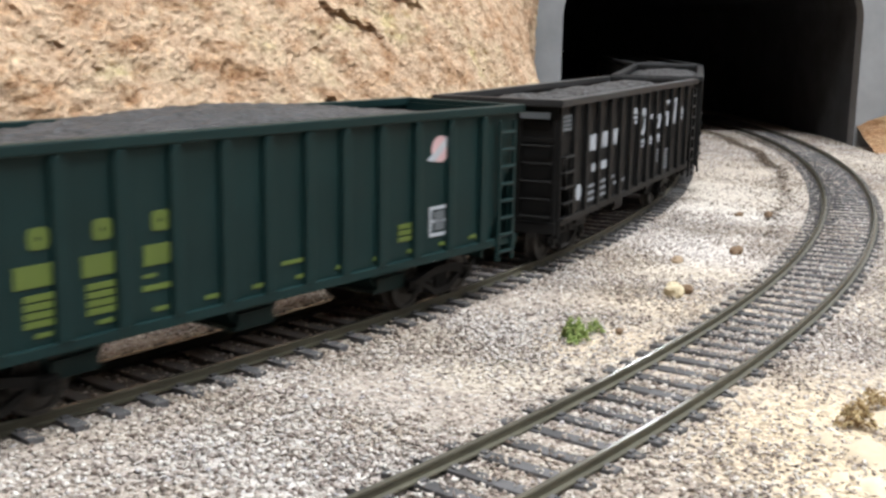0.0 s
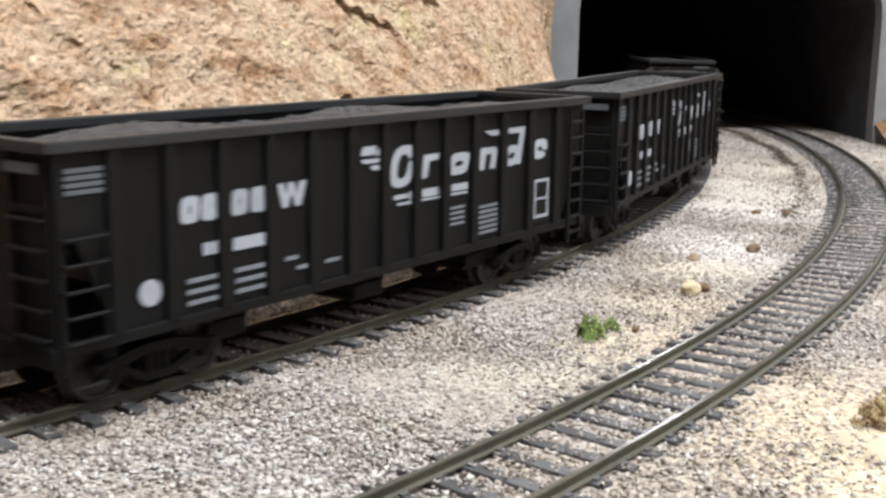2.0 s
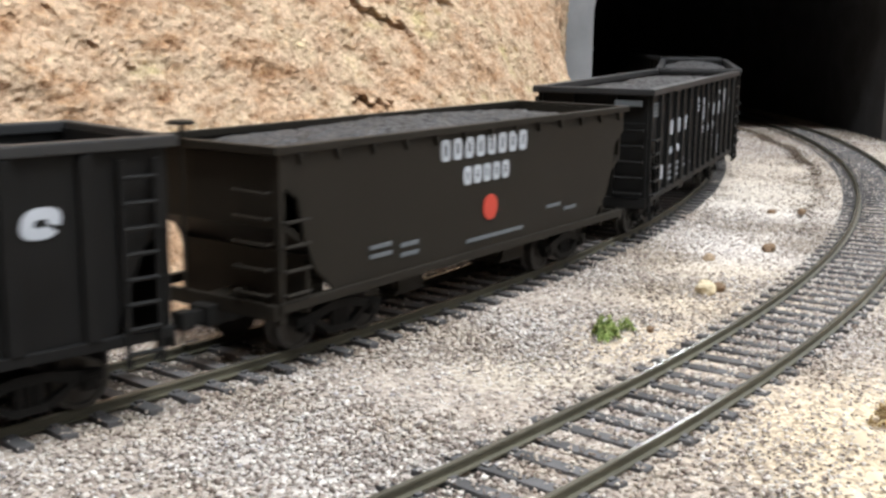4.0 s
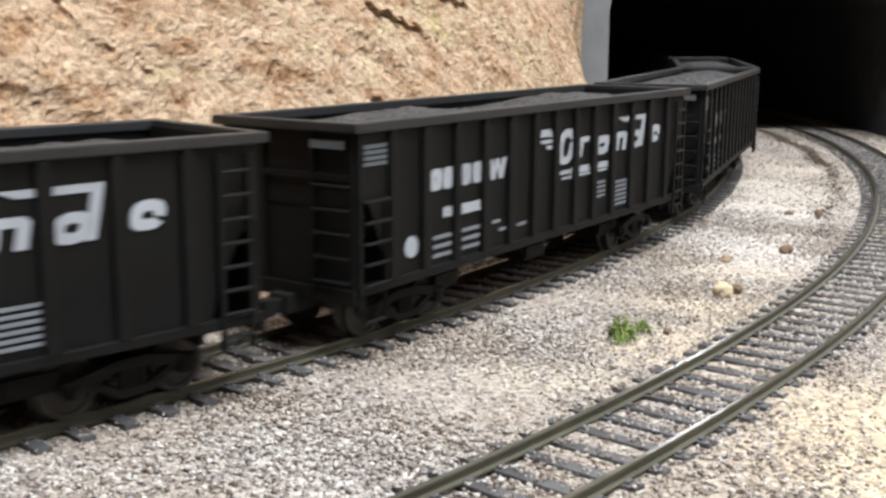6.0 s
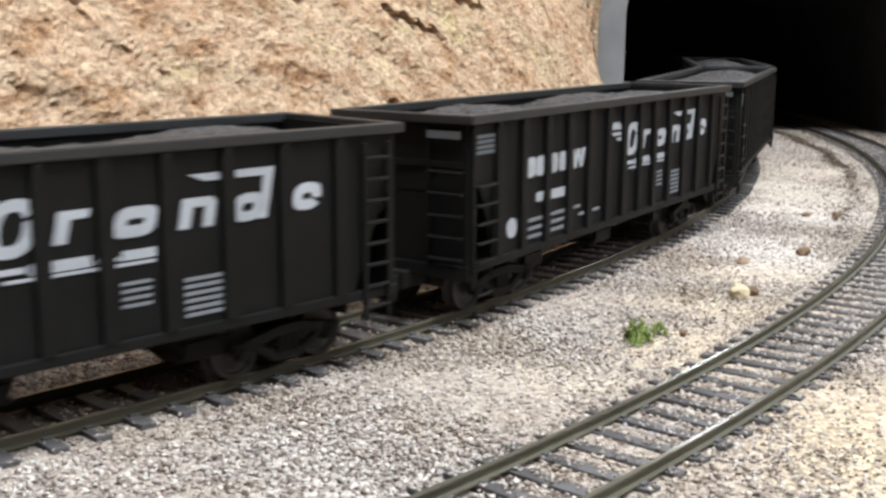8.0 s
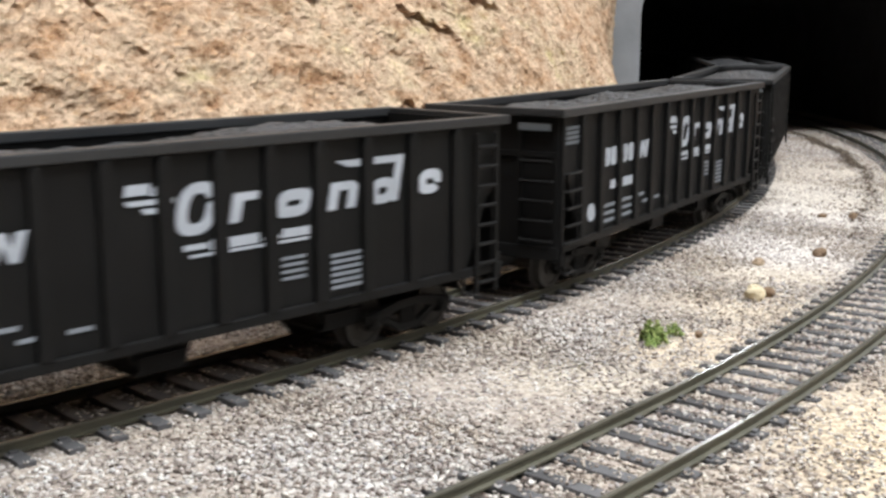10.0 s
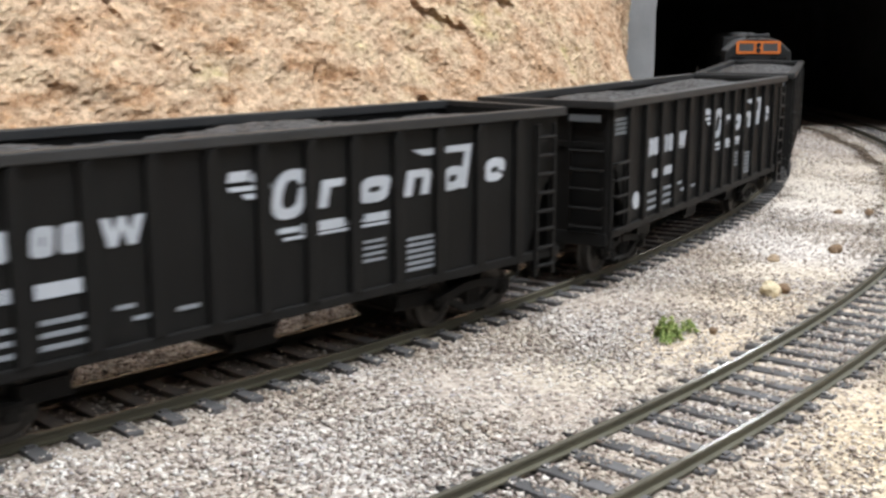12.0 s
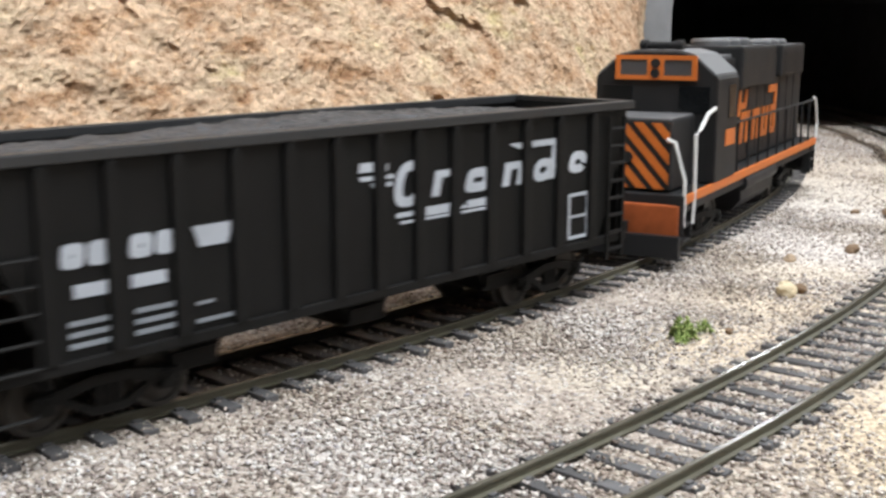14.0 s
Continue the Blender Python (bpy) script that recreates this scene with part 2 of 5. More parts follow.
_fx, _fy = _xy[:, 0] - np.sin(_th) * FAR_C, _xy[:, 1] + np.cos(_th) * FAR_C
_fs = np.concatenate([[0], np.cumsum(np.hypot(np.diff(_fx), np.diff(_fy)))])
_fs -= _fs[_i0]


def on_track(d):
    """The place on the train's track, d metres along it."""
    return np.array((np.interp(d, _fs, _fx), np.interp(d, _fs, _fy)))


def sd_of(px, py):
    """For many points: their s along the curve and the offset to its left."""
    P = np.stack([px, py], 1)
    sel = slice(0, len(_s), 5)
    C, A, SS = _xy[sel], _th[sel], _s[sel]
    s_out, o_out = np.empty(len(P)), np.empty(len(P))
    for i in range(0, len(P), 4000):
        d = P[i:i + 4000, None] - C[None]
        j = (d ** 2).sum(-1).argmin(1)
        dd = d[np.arange(len(j)), j]
        s_out[i:i + 4000] = SS[j] + dd[:, 0] * np.cos(A[j]) + dd[:, 1] * np.sin(A[j])
        o_out[i:i + 4000] = -dd[:, 0] * np.sin(A[j]) + dd[:, 1] * np.cos(A[j])
    return s_out, o_out


PORTAL_S = 0.756
TIE_PITCH = 0.0074


# ---- the layout room, closed all round ----
def slab(name, x0, x1, y0, y1, z0, z1, material, label):
    bm = bmesh.new()
    box(bm, x0, x1, y0, y1, z0, z1)
    return tagged(part(name, bm, material), label, name.split("_")[0], kind="structure")


slab("floor", -4.5, 4.5, -4.0, 5.5, -1.2, -1.1, M_FLOOR, "plain grey floor of the layout room")
slab("ceiling", -4.5, 4.5, -4.0, 5.5, 1.5, 1.6, M_CEIL, "plain white ceiling of the layout room")
slab("wall_north", -4.5, 4.5, 5.5, 5.6, -1.2, 1.6, M_WALL, "plain pale wall of the layout room")
slab("wall_south", -4.5, 4.5, -4.1, -4.0, -1.2, 1.6, M_WALL, "plain pale wall of the layout room")
slab("wall_west", -4.6, -4.5, -4.1, 5.6, -1.2, 1.6, M_WALL, "plain pale wall of the layout room")
slab("wall_east", 4.5, 4.6, -4.1, 5.6, -1.2, 1.6, M_WALL, "plain pale wall of the layout room")


slab("bench", -3.0, 2.4, -1.6, 4.0, -1.1, -0.012, M_FLOOR, "plain dark bench that carries the layout")


# ---- ground sheet of the layout ----
def graded(lo, a, b, hi, fine, coarse):
    return np.concatenate([np.arange(lo, a, coarse), np.arange(a, b, fine), np.arange(b, hi + coarse / 2, coarse)])


PATCHES = (  # x, y, radius, colour, how bare of ballast
    (0.048, 0.226, 0.020, (0.66, 0.56, 0.44), 0.75), (0.072, 0.262, 0.022, (0.64, 0.55, 0.44), 0.5),
    (0.085, 0.30, 0.02, (0.62, 0.55, 0.46), 0.4),
    (0.098, 0.335, 0.034, (0.66, 0.62, 0.59), 0.55), (0.128, 0.40, 0.035, (0.68, 0.64, 0.60), 0.6),
    (0.140, 0.455, 0.045, (0.60, 0.55, 0.49), 0.6), (0.150, 0.53, 0.05, (0.58, 0.52, 0.45), 0.6),
    (-0.012, 0.165, 0.022, (0.58, 0.555, 0.54), 0.12), (0.022, 0.208, 0.016, (0.56, 0.50, 0.42), 0.3),
    (0.085, 0.165, 0.040, (0.68, 0.57, 0.42), 0.75), (0.16, 0.25, 0.06, (0.64, 0.57, 0.48), 0.55),
    (0.25, 0.40, 0.08, (0.62, 0.56, 0.48), 0.5), (0.27, 0.56, 0.06, (0.62, 0.57, 0.50), 0.5))


def soil(px, py):
    """Bareness and colour of the ground, from the sandy patches."""
    bare = np.zeros(len(px))
    col = np.tile(np.array((0.40, 0.35, 0.31)), (len(px), 1))
    for x, y, r, c, b in PATCHES:
        w = np.clip(1.4 - np.hypot(px - x, py - y) / r, 0, 1)
        w = w * w * (3 - 2 * w)
        col += (np.array(c) * 0.95 - col) * w[:, None]
        bare = np.maximum(bare, w * b)
    return bare, col


def lumps(px, py, scale, seed=0.0):
    return np.array([noise.fractal((x * scale, y * scale, seed), 1.0, 2.0, 3) for x, y in zip(px, py)])


def crease_at(s, o):
    """A dark shallow seam where two pours of ballast meet beside the bend."""
    line = np.interp(s, CREASE_S, CREASE_O) + 0.0016 * np.sin(s * 70)
    return np.exp(-((o - line) / 0.0030) ** 2) * (0.25 + 0.75 * np.clip((s - 0.56) / 0.08, 0, 1)) * np.clip((s - CREASE_S[0]) / 0.05, 0, 1) * np.clip((CREASE_S[-1] - s) / 0.05 + 0.2, 0, 1)


CREASE_S, CREASE_O = (0.40, 0.48, 0.55, 0.60, 0.652, 0.7075, 0.766, 0.837, 0.882), (0.0148, 0.0154, 0.0149, 0.0151, 0.0158, 0.0177, 0.0208, 0.0220, 0.0191)


def ground():
    xs = graded(-3.0, -0.35, 0.45, 2.4, 0.006, 0.15)
    ys = graded(-1.6, 0.03, 0.80, 4.0, 0.006, 0.15)
    X, Y = np.meshgrid(xs, ys)
    px, py = X.ravel(), Y.ravel()
    near = (np.abs(px) < 0.6) & (py > -0.1) & (py < 0.95)
    z = np.full(len(px), -0.0027)
    z[near] += lumps(px[near], py[near], 28) * 0.0007
    s, o = sd_of(px, py)
    # a shallow crease where two ballast pours meet, beside the bend
    crease = crease_at(s, o)
    z -= crease * 0.0022
    # the bed dips a little beyond the ties of the outer track
    z -= 0.0012 * np.clip((-o - 0.030) / 0.02, 0, 1) * near
    n_x = len(xs)
    faces = [(j * n_x + i, j * n_x + i + 1, (j + 1) * n_x + i + 1, (j + 1) * n_x + i) for j in range(len(ys) - 1) for i in range(n_x - 1)]
    me = mesh_of("ground", np.stack([px, py, z], 1).tolist(), faces, M_GROUND, True)
    bare, col = soil(px, py)
    # shade of the train between its rails, darkened into the soil colour
    train_shade = np.clip((0.0115 - np.abs(o - FAR_C)) / 0.004, 0, 1)
    col = col * (1 - 0.75 * crease[:, None]) * (1 - 0.62 * train_shade[:, None])
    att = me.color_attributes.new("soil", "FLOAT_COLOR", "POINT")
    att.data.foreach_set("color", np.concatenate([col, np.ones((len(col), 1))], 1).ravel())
    tagged(new("ground", me), "sandy ballast bed with pale bare patches", "ground", kind="structure")


ground()


# ---- ballast grains, each a small uneven stone ----
def stones(name, px, py, pz, size, material, label, category, seed, flat=0.8):
    rng = np.random.default_rng(seed)
    n = len(px)
    base = np.array(((1, 0, 0), (0, 1, 0), (-1, 0, 0), (0, -1, 0), (0, 0, 1), (0, 0, -1)), float)
    tri = np.array(((0, 1, 4), (1, 2, 4), (2, 3, 4), (3, 0, 4), (1, 0, 5), (2, 1, 5), (3, 2, 5), (0, 3, 5)))
    v = base[None] * rng.uniform(0.55, 1.15, (n, 6, 1)) + rng.uniform(-0.3, 0.3, (n, 6, 3))
    a = rng.uniform(0, 2 * np.pi, n)
    b = rng.uniform(-0.7, 0.7, n) * flat / 0.8
    x = v[..., 0] * np.cos(a)[:, None] - v[..., 1] * np.sin(a)[:, None]
    y = v[..., 0] * np.sin(a)[:, None] + v[..., 1] * np.cos(a)[:, None]
    z = v[..., 2] * flat
    y, z = y * np.cos(b)[:, None] - z * np.sin(b)[:, None], y * np.sin(b)[:, None] + z * np.cos(b)[:, None]
    V = np.stack([x, y, z], -1) * size[:, None, None] + np.stack([px, py, pz], -1)[:, None]
    F = tri[None] + (np.arange(n) * 6)[:, None, None]
    me = bpy.data.meshes.new(name)
    nf = n * 8
    me.vertices.add(n * 6)
    me.vertices.foreach_set("co", V.ravel())
    me.loops.add(nf * 3)
    me.loops.foreach_set("vertex_index", F.ravel().astype(np.int32))
    me.polygons.add(nf)
    me.polygons.foreach_set("loop_start", np.arange(0, nf * 3, 3, dtype=np.int32))
    me.update(calc_edges=True)
    me.validate()
    me.materials.append(material)
    return tagged(new(name, me), label, category, kind="stuff")


def dirt_seam():
    """Dark dirt in the seam beside the bend and along the far stretch of the empty track."""
    rng = np.random.default_rng(21)
    n = 9000
    s = rng.uniform(0.42, 0.90, n)
    line = np.interp(s, CREASE_S, CREASE_O) + 0.0016 * np.sin(s * 70)
    o = line + rng.normal(0, 0.0016, n)
    strong = np.clip((s - 0.60) / 0.12, 0.10, 1) * (0.65 + 0.35 * np.sin(s * 110))
    keep = rng.uniform(0, 1, n) < strong
    s2 = rng.uniform(0.62, 0.95, 2500)
    o2 = rng.uniform(0.0012, 0.0045, 2500)
    k2 = rng.uniform(0, 1, 2500) < np.clip((s2 - 0.64) / 0.12, 0, 0.9)
    s, o = np.concatenate([s[keep], s2[k2]]), np.concatenate([o[keep], o2[k2]])
    x, y, a = np.interp(s, _s, _xy[:, 0]), np.interp(s, _s, _xy[:, 1]), np.interp(s, _s, _th)
    m = len(s)
    stones("seam_dirt", x - np.sin(a) * o, y + np.cos(a) * o, -0.0022 + rng.uniform(-0.0004, 0.0003, m), rng.uniform(0.0004, 0.0009, m), M_DIRT, "dark brown dirt along a seam in the ballast", "dirt", 22, 0.45)


def on_tie(s, off, centre):
    """Whether points lie on a tie of the track with that centre line."""
    fac = 1.0 if centre < 0 else FAR_PITCH
    k = np.abs((s / (TIE_PITCH * fac) - (0.0 if centre < 0 else FAR_PHASE)) % 1.0 - 0.5)
    return (k < 0.20) & (off - centre < 0.0150) & (off - centre > (-0.0150 if centre > 0 else -0.0119))


FAR_PITCH, FAR_PHASE = 1.10, 0.28


def ballast():
    rng = np.random.default_rng(5)
    n = 390000
    # a wedge that opens from the view point, thickest where the stones lie nearest
    d = np.sqrt(np.where(rng.uniform(0, 1, n) < 0.55, rng.uniform(0.09 ** 2, 0.42 ** 2, n), rng.uniform(0.42 ** 2, 0.80 ** 2, n)))
    a = rng.uniform(-0.50, 0.50, n)
    px, py = np.sin(a) * d * 1.02, np.cos(a) * d
    s, o = sd_of(px, py)
    bare, _ = soil(px, py)
    keep = rng.uniform(0, 1, n) > bare * 0.75
    for c in (FAR_C, NEAR_C):
        for side in (-1, 1):
            keep &= np.abs(o - c - side * GAUGE / 2) > 0.0014
        keep &= ~(on_tie(s, o, c) & (rng.uniform(0, 1, n) > np.where(np.abs(o - c) > 0.0112, np.where(np.abs(o - c) > 0.0128, 0.6, 0.2) if c > 0 else np.clip(1.25 - np.clip(s - 0.33, 0, 1) * 5, 0.35, 1), 0.34)))
    keep &= (np.abs(o - FAR_C) > 0.0080) | (rng.uniform(0, 1, n) < 0.30)
    keep &= rng.uniform(0, 1, n) > crease_at(s, o) * 1.2
    keep &= (o < 0.110) & (o > -0.25)
    px, py, s, o, d, bare = (q[keep] for q in (px, py, s, o, d, bare))
    m = len(px)
    size = rng.uniform(0.00044, 0.00084, m) * (1 - 0.35 * bare) * np.clip(0.85 + d * 0.35, 0.9, 1.2)
    pz = -0.0028 + rng.uniform(-0.0003, 0.0006, m) - 0.0012 * np.clip((-o - 0.030) / 0.02, 0, 1)
    big = rng.uniform(0, 1, m) > 0.985
    size[big] *= 1.45
    tied = on_tie(s, o, FAR_C) | on_tie(s, o, NEAR_C)
    pz[tied] = -0.0017
    size[tied] *= 0.7
    stones("ballast", px, py, pz, size, M_BALLAST, "mixed grey, tan and white crushed stone ballast", "ballast", 8, 0.5)


ballast()
dirt_seam()


# ---- rails and ties ----
def rail(name, off, s0, s1, parent):
    """Model rail: foot, web and head swept along the curve."""
    prof = [(-0.0010, -0.0020), (0.0010, -0.0020), (0.0010, -0.0017), (0.0003, -0.0015), (0.0003, -0.0008), (0.00045, -0.0006),
            (0.00045, -0.00012), (0.00034, 0.0), (-0.00034, 0.0), (-0.00045, -0.00012), (-0.00045, -0.0006), (-0.0003, -0.0008), (-0.0003, -0.0015), (-0.0010, -0.0017)]
    ss = np.arange(s0, s1, 0.006)
    verts, faces = [], []
    m = len(prof)
    for s in ss:
        for y, z in prof:
            x, yy, _ = way(s, off + y)
            verts.append((x, yy, z))
    for i in range(len(ss) - 1):
        for j in range(m):
            faces.append((i * m + j, (i + 1) * m + j, (i + 1) * m + (j + 1) % m, i * m + (j + 1) % m))
    faces += [tuple(range(m)), tuple((len(ss) - 1) * m + j for j in range(m))]
    me = mesh_of(name, verts, faces, M_RAIL)
    me.materials.append(M_RAILHEAD)
    for p in me.polygons:
        if len(p.vertices) == 4 and p.index % m in (6, 7, 8):
            p.material_index = 1
    ob = new(name, me)
    ob.parent = parent
    return ob


def track(centre, pitch, label):
    top = tagged(new("railway_track"), label, "track", "model tracks")
    for side in (-1, 1):
        rail("rail", centre + side * GAUGE / 2, -0.8, 3.2 if centre > 0 else 1.6, top)
    # one tie mesh with chairs for both rails, shared by all ties
    bm = bmesh.new()
    out, inn = (-0.0150, 0.0150) if centre > 0 else (-0.0119, 0.0142)
    box(bm, -0.00140, 0.00140, out, inn, -0.0042, -0.0019, 0.0002)
    for side in (-1, 1):
        for e in (-1, 1):
            box(bm, -0.0007, 0.0007, side * GAUGE / 2 + e * 0.0014 - 0.0004, side * GAUGE / 2 + e * 0.0014 + 0.0004, -0.0019, -0.0015)
    bmesh.ops.recalc_face_normals(bm, faces=bm.faces)
    me = bpy.data.meshes.new("tie")
    bm.to_mesh(me)
    bm.free()
    me.materials.append(M_TIE)
    rng = random.Random(3 if centre > 0 else 4)
    lo, hi = (0.05, 1.25) if centre > 0 else (-0.02, 1.25)
    s = math.ceil(lo / pitch) * pitch + pitch * (0.5 + (FAR_PHASE if centre > 0 else 0.0))
    while s < hi:
        x, y, a = way(s, centre)
        t = new("tie", me)
        t.parent = top
        t.matrix_basis = pose(x, y, rng.uniform(-0.00018, 0.00004) + (0.00035 if centre > 0 else 0.0), 0, 0, math.degrees(a) + rng.uniform(-1.2, 1.2))
        s += pitch
    return top


track(FAR_C, TIE_PITCH * FAR_PITCH, "curved model track with weathered rails under the coal train")
track(NEAR_C, TIE_PITCH, "empty curved model track with brown rails in pale ballast")


# ---- cast rock cliff beside the train ----
def crevice(s, v):
    """Overhung cracks in the rock: a ledge that runs down to the right, and short splits farther left."""
    deep = 0.0
    for s0, v0, s1, v1, w, d in CRACKS:
        k = max(0.0, min(1.0, ((s - s0) * (s1 - s0) + (v - v0) * (v1 - v0)) / ((s1 - s0) ** 2 + (v1 - v0) ** 2)))
        cs, cv = s0 + k * (s1 - s0), v0 + k * (v1 - v0) + 0.0012 * math.sin(s * 700)
        q = math.hypot((s - cs) * 0.7, v - cv) / w
        if q < 2:
            deep += d * math.exp(-q * q * 2.2)
            if v > cv:
                deep -= d * 0.45 * math.exp(-((q - 1.1) ** 2) * 5)
    return deep


def cliff():
    ss = np.concatenate([np.arange(-0.60, 0.15, 0.012), np.arange(0.15, 0.775, 0.00105)])
    vs = np.concatenate([np.arange(0, 0.030, 0.003), np.arange(0.030, 0.112, 0.00105), np.arange(0.112, 0.34, 0.012)])
    verts = []
    for s in ss:
        e = np.clip((s - 0.565) / 0.125, 0, 1)
        e = e * e * (3 - 2 * e)
        base = 0.104 + 0.031 * e
        lean = 0.50 - 0.46 * e
        for v in vs:
            o = base + v * lean + 0.014 * e * math.exp(-v / 0.035) - 0.007 * (1 - e) * math.exp(-v / 0.015)
            q = Vector((s, v * 0.9 + s * 0.25, 0.3))
            big = noise.fractal(q * 9, 1.0, 2.1, 4) * 0.0055 * (1 - 0.75 * e)
            k = Vector((s * 60 - v * 40, v * 90 + s * 45, 1.0))
            mid = noise.fractal(k, 0.8, 2.0, 3) * 0.0017
            fl = noise.noise(Vector((s * 260 - v * 170, v * 400 + s * 190, 4.0)))
            f2 = noise.noise(Vector((s * 520 - v * 300, v * 640 + s * 300, 9.0)))
            fine = abs(fl) * 0.0012 + abs(f2) * 0.0009
            x, y, a = way(s, o + big + mid + fine + crevice(s, v))
            verts.append((x, y, v - 0.006 + mid * 0.4))
    n = len(vs)
    faces = [(i * n + j, (i + 1) * n + j, (i + 1) * n + j + 1, i * n + j + 1) for i in range(len(ss) - 1) for j in range(n - 1)]
    ob = new("rock_cliff", mesh_of("rock_cliff", verts, faces, M_ROCK, False))
    return tagged(ob, "rough pinkish tan cast rock face beside the track", "cliff", kind="structure")


CRACKS = ((0.350, 0.0735, 0.381, 0.0655, 0.0013, 0.0048), (0.395, 0.080, 0.425, 0.074, 0.0014, 0.004), (0.217, 0.0725, 0.220, 0.070, 0.0009, 0.0020), (0.229, 0.064, 0.2305, 0.063, 0.0008, 0.0018), (0.2395, 0.0585, 0.2405, 0.0575, 0.0008, 0.0015), (0.33, 0.046, 0.35, 0.043, 0.0011, 0.003), (0.30, 0.079, 0.306, 0.074, 0.0010, 0.004))
cliff()

PX, PY, PA = way(PORTAL_S)
PORTAL = Matrix.Translation((PX, PY, 0)) @ Matrix.Rotation(PA, 4, "Z")   # x into the tunnel, y to the left
OPEN_R, OPEN_L, OPEN_H, CORNER = -0.0500, 0.1238, 0.102, 0.032


def opening(n=8):
    """Outline of the tunnel mouth in y, z, from the right foot over the top to the left foot."""
    pts = [(OPEN_R, -0.008)]
    for i in range(n + 1):
        a = math.pi / 2 * i / n
        pts.append((OPEN_R + CORNER * (1 - math.cos(a)), OPEN_H - CORNER * (1 - math.sin(a))))
    for i in range(n + 1):
        a = math.pi / 2 * (1 - i / n)
        pts.append((OPEN_L - CORNER * (1 - math.cos(a)), OPEN_H - CORNER * (1 - math.sin(a))))
    return pts + [(OPEN_L, -0.008)]


def tunnel_portal():
    inner = opening()
    cx = (OPEN_R + OPEN_L) / 2
    outer = []
    for y, z in inner:
        if z < OPEN_H - CORNER - 1e-6:
            outer.append((OPEN_R - 0.030 if y < cx else OPEN_L + 0.030, z))
        else:
            outer.append((OPEN_R - 0.030 + (y - OPEN_R) / (OPEN_L - OPEN_R) * (OPEN_L - OPEN_R + 0.06), 0.122))
    outer[1] = (OPEN_R - 0.030, inner[1][1])
    outer[-2] = (OPEN_L + 0.030, inner[-2][1])
    bm = bmesh.new()
    fr = [[bm.verts.new((x, y, z)) for y, z in line] for x, line in ((0, inner), (0, outer), (0.014, inner), (0.014, outer))]
    for i in range(len(inner) - 1):
        for a, b in ((0, 1), (3, 2), (2, 0), (1, 3)):
            bm.faces.new((fr[a][i], fr[a][i + 1], fr[b][i + 1], fr[b][i]))
    for i in (0, len(inner) - 1):
        bm.faces.new((fr[0][i], fr[1][i], fr[3][i], fr[2][i]))
    ob = part("tunnel_portal", bm, M_CONCRETE)
    ob.matrix_basis = PORTAL
    tagged(ob, "smooth grey concrete tunnel portal with rounded corners", "tunnel portal", kind="structure")
    # coping on the headwall
    bm = bmesh.new()
    box(bm, -0.003, 0.017, OPEN_R - 0.032, OPEN_L + 0.032, 0.122, 0.128, 0.0008)
    part("coping", bm, M_CONCRETE, ob)


tunnel_portal()


def tunnel_lining():
    """The dark bore behind the portal, bent along the tracks and shut at its far end."""
    bm = bmesh.new()
    ring0 = None
    mouth = opening()
    ss = [0.0135, 0.06, 0.14, 0.24, 0.36, 0.48, 0.60, 0.75, 0.95, 1.3, 1.7, 2.1, 2.44]
    for d in ss:
        x, y, a = way(PORTAL_S + d)
        ring = [bm.verts.new((x - math.sin(a) * o, y + math.cos(a) * o, z)) for o, z in [(p[0] - 0.0006 if p[0] < 0.04 else p[0] + 0.0006, p[1] + 0.0006) for p in mouth]]
        if ring0:
            for i in range(len(ring) - 1):
                bm.faces.new((ring0[i], ring[i], ring[i + 1], ring0[i + 1]))
        ring0 = ring
    bm.faces.new(ring0)
    tagged(part("tunnel_lining", bm, M_TUNNEL), "matt black inside of the tunnel", "tunnel", kind="structure")


tunnel_lining()


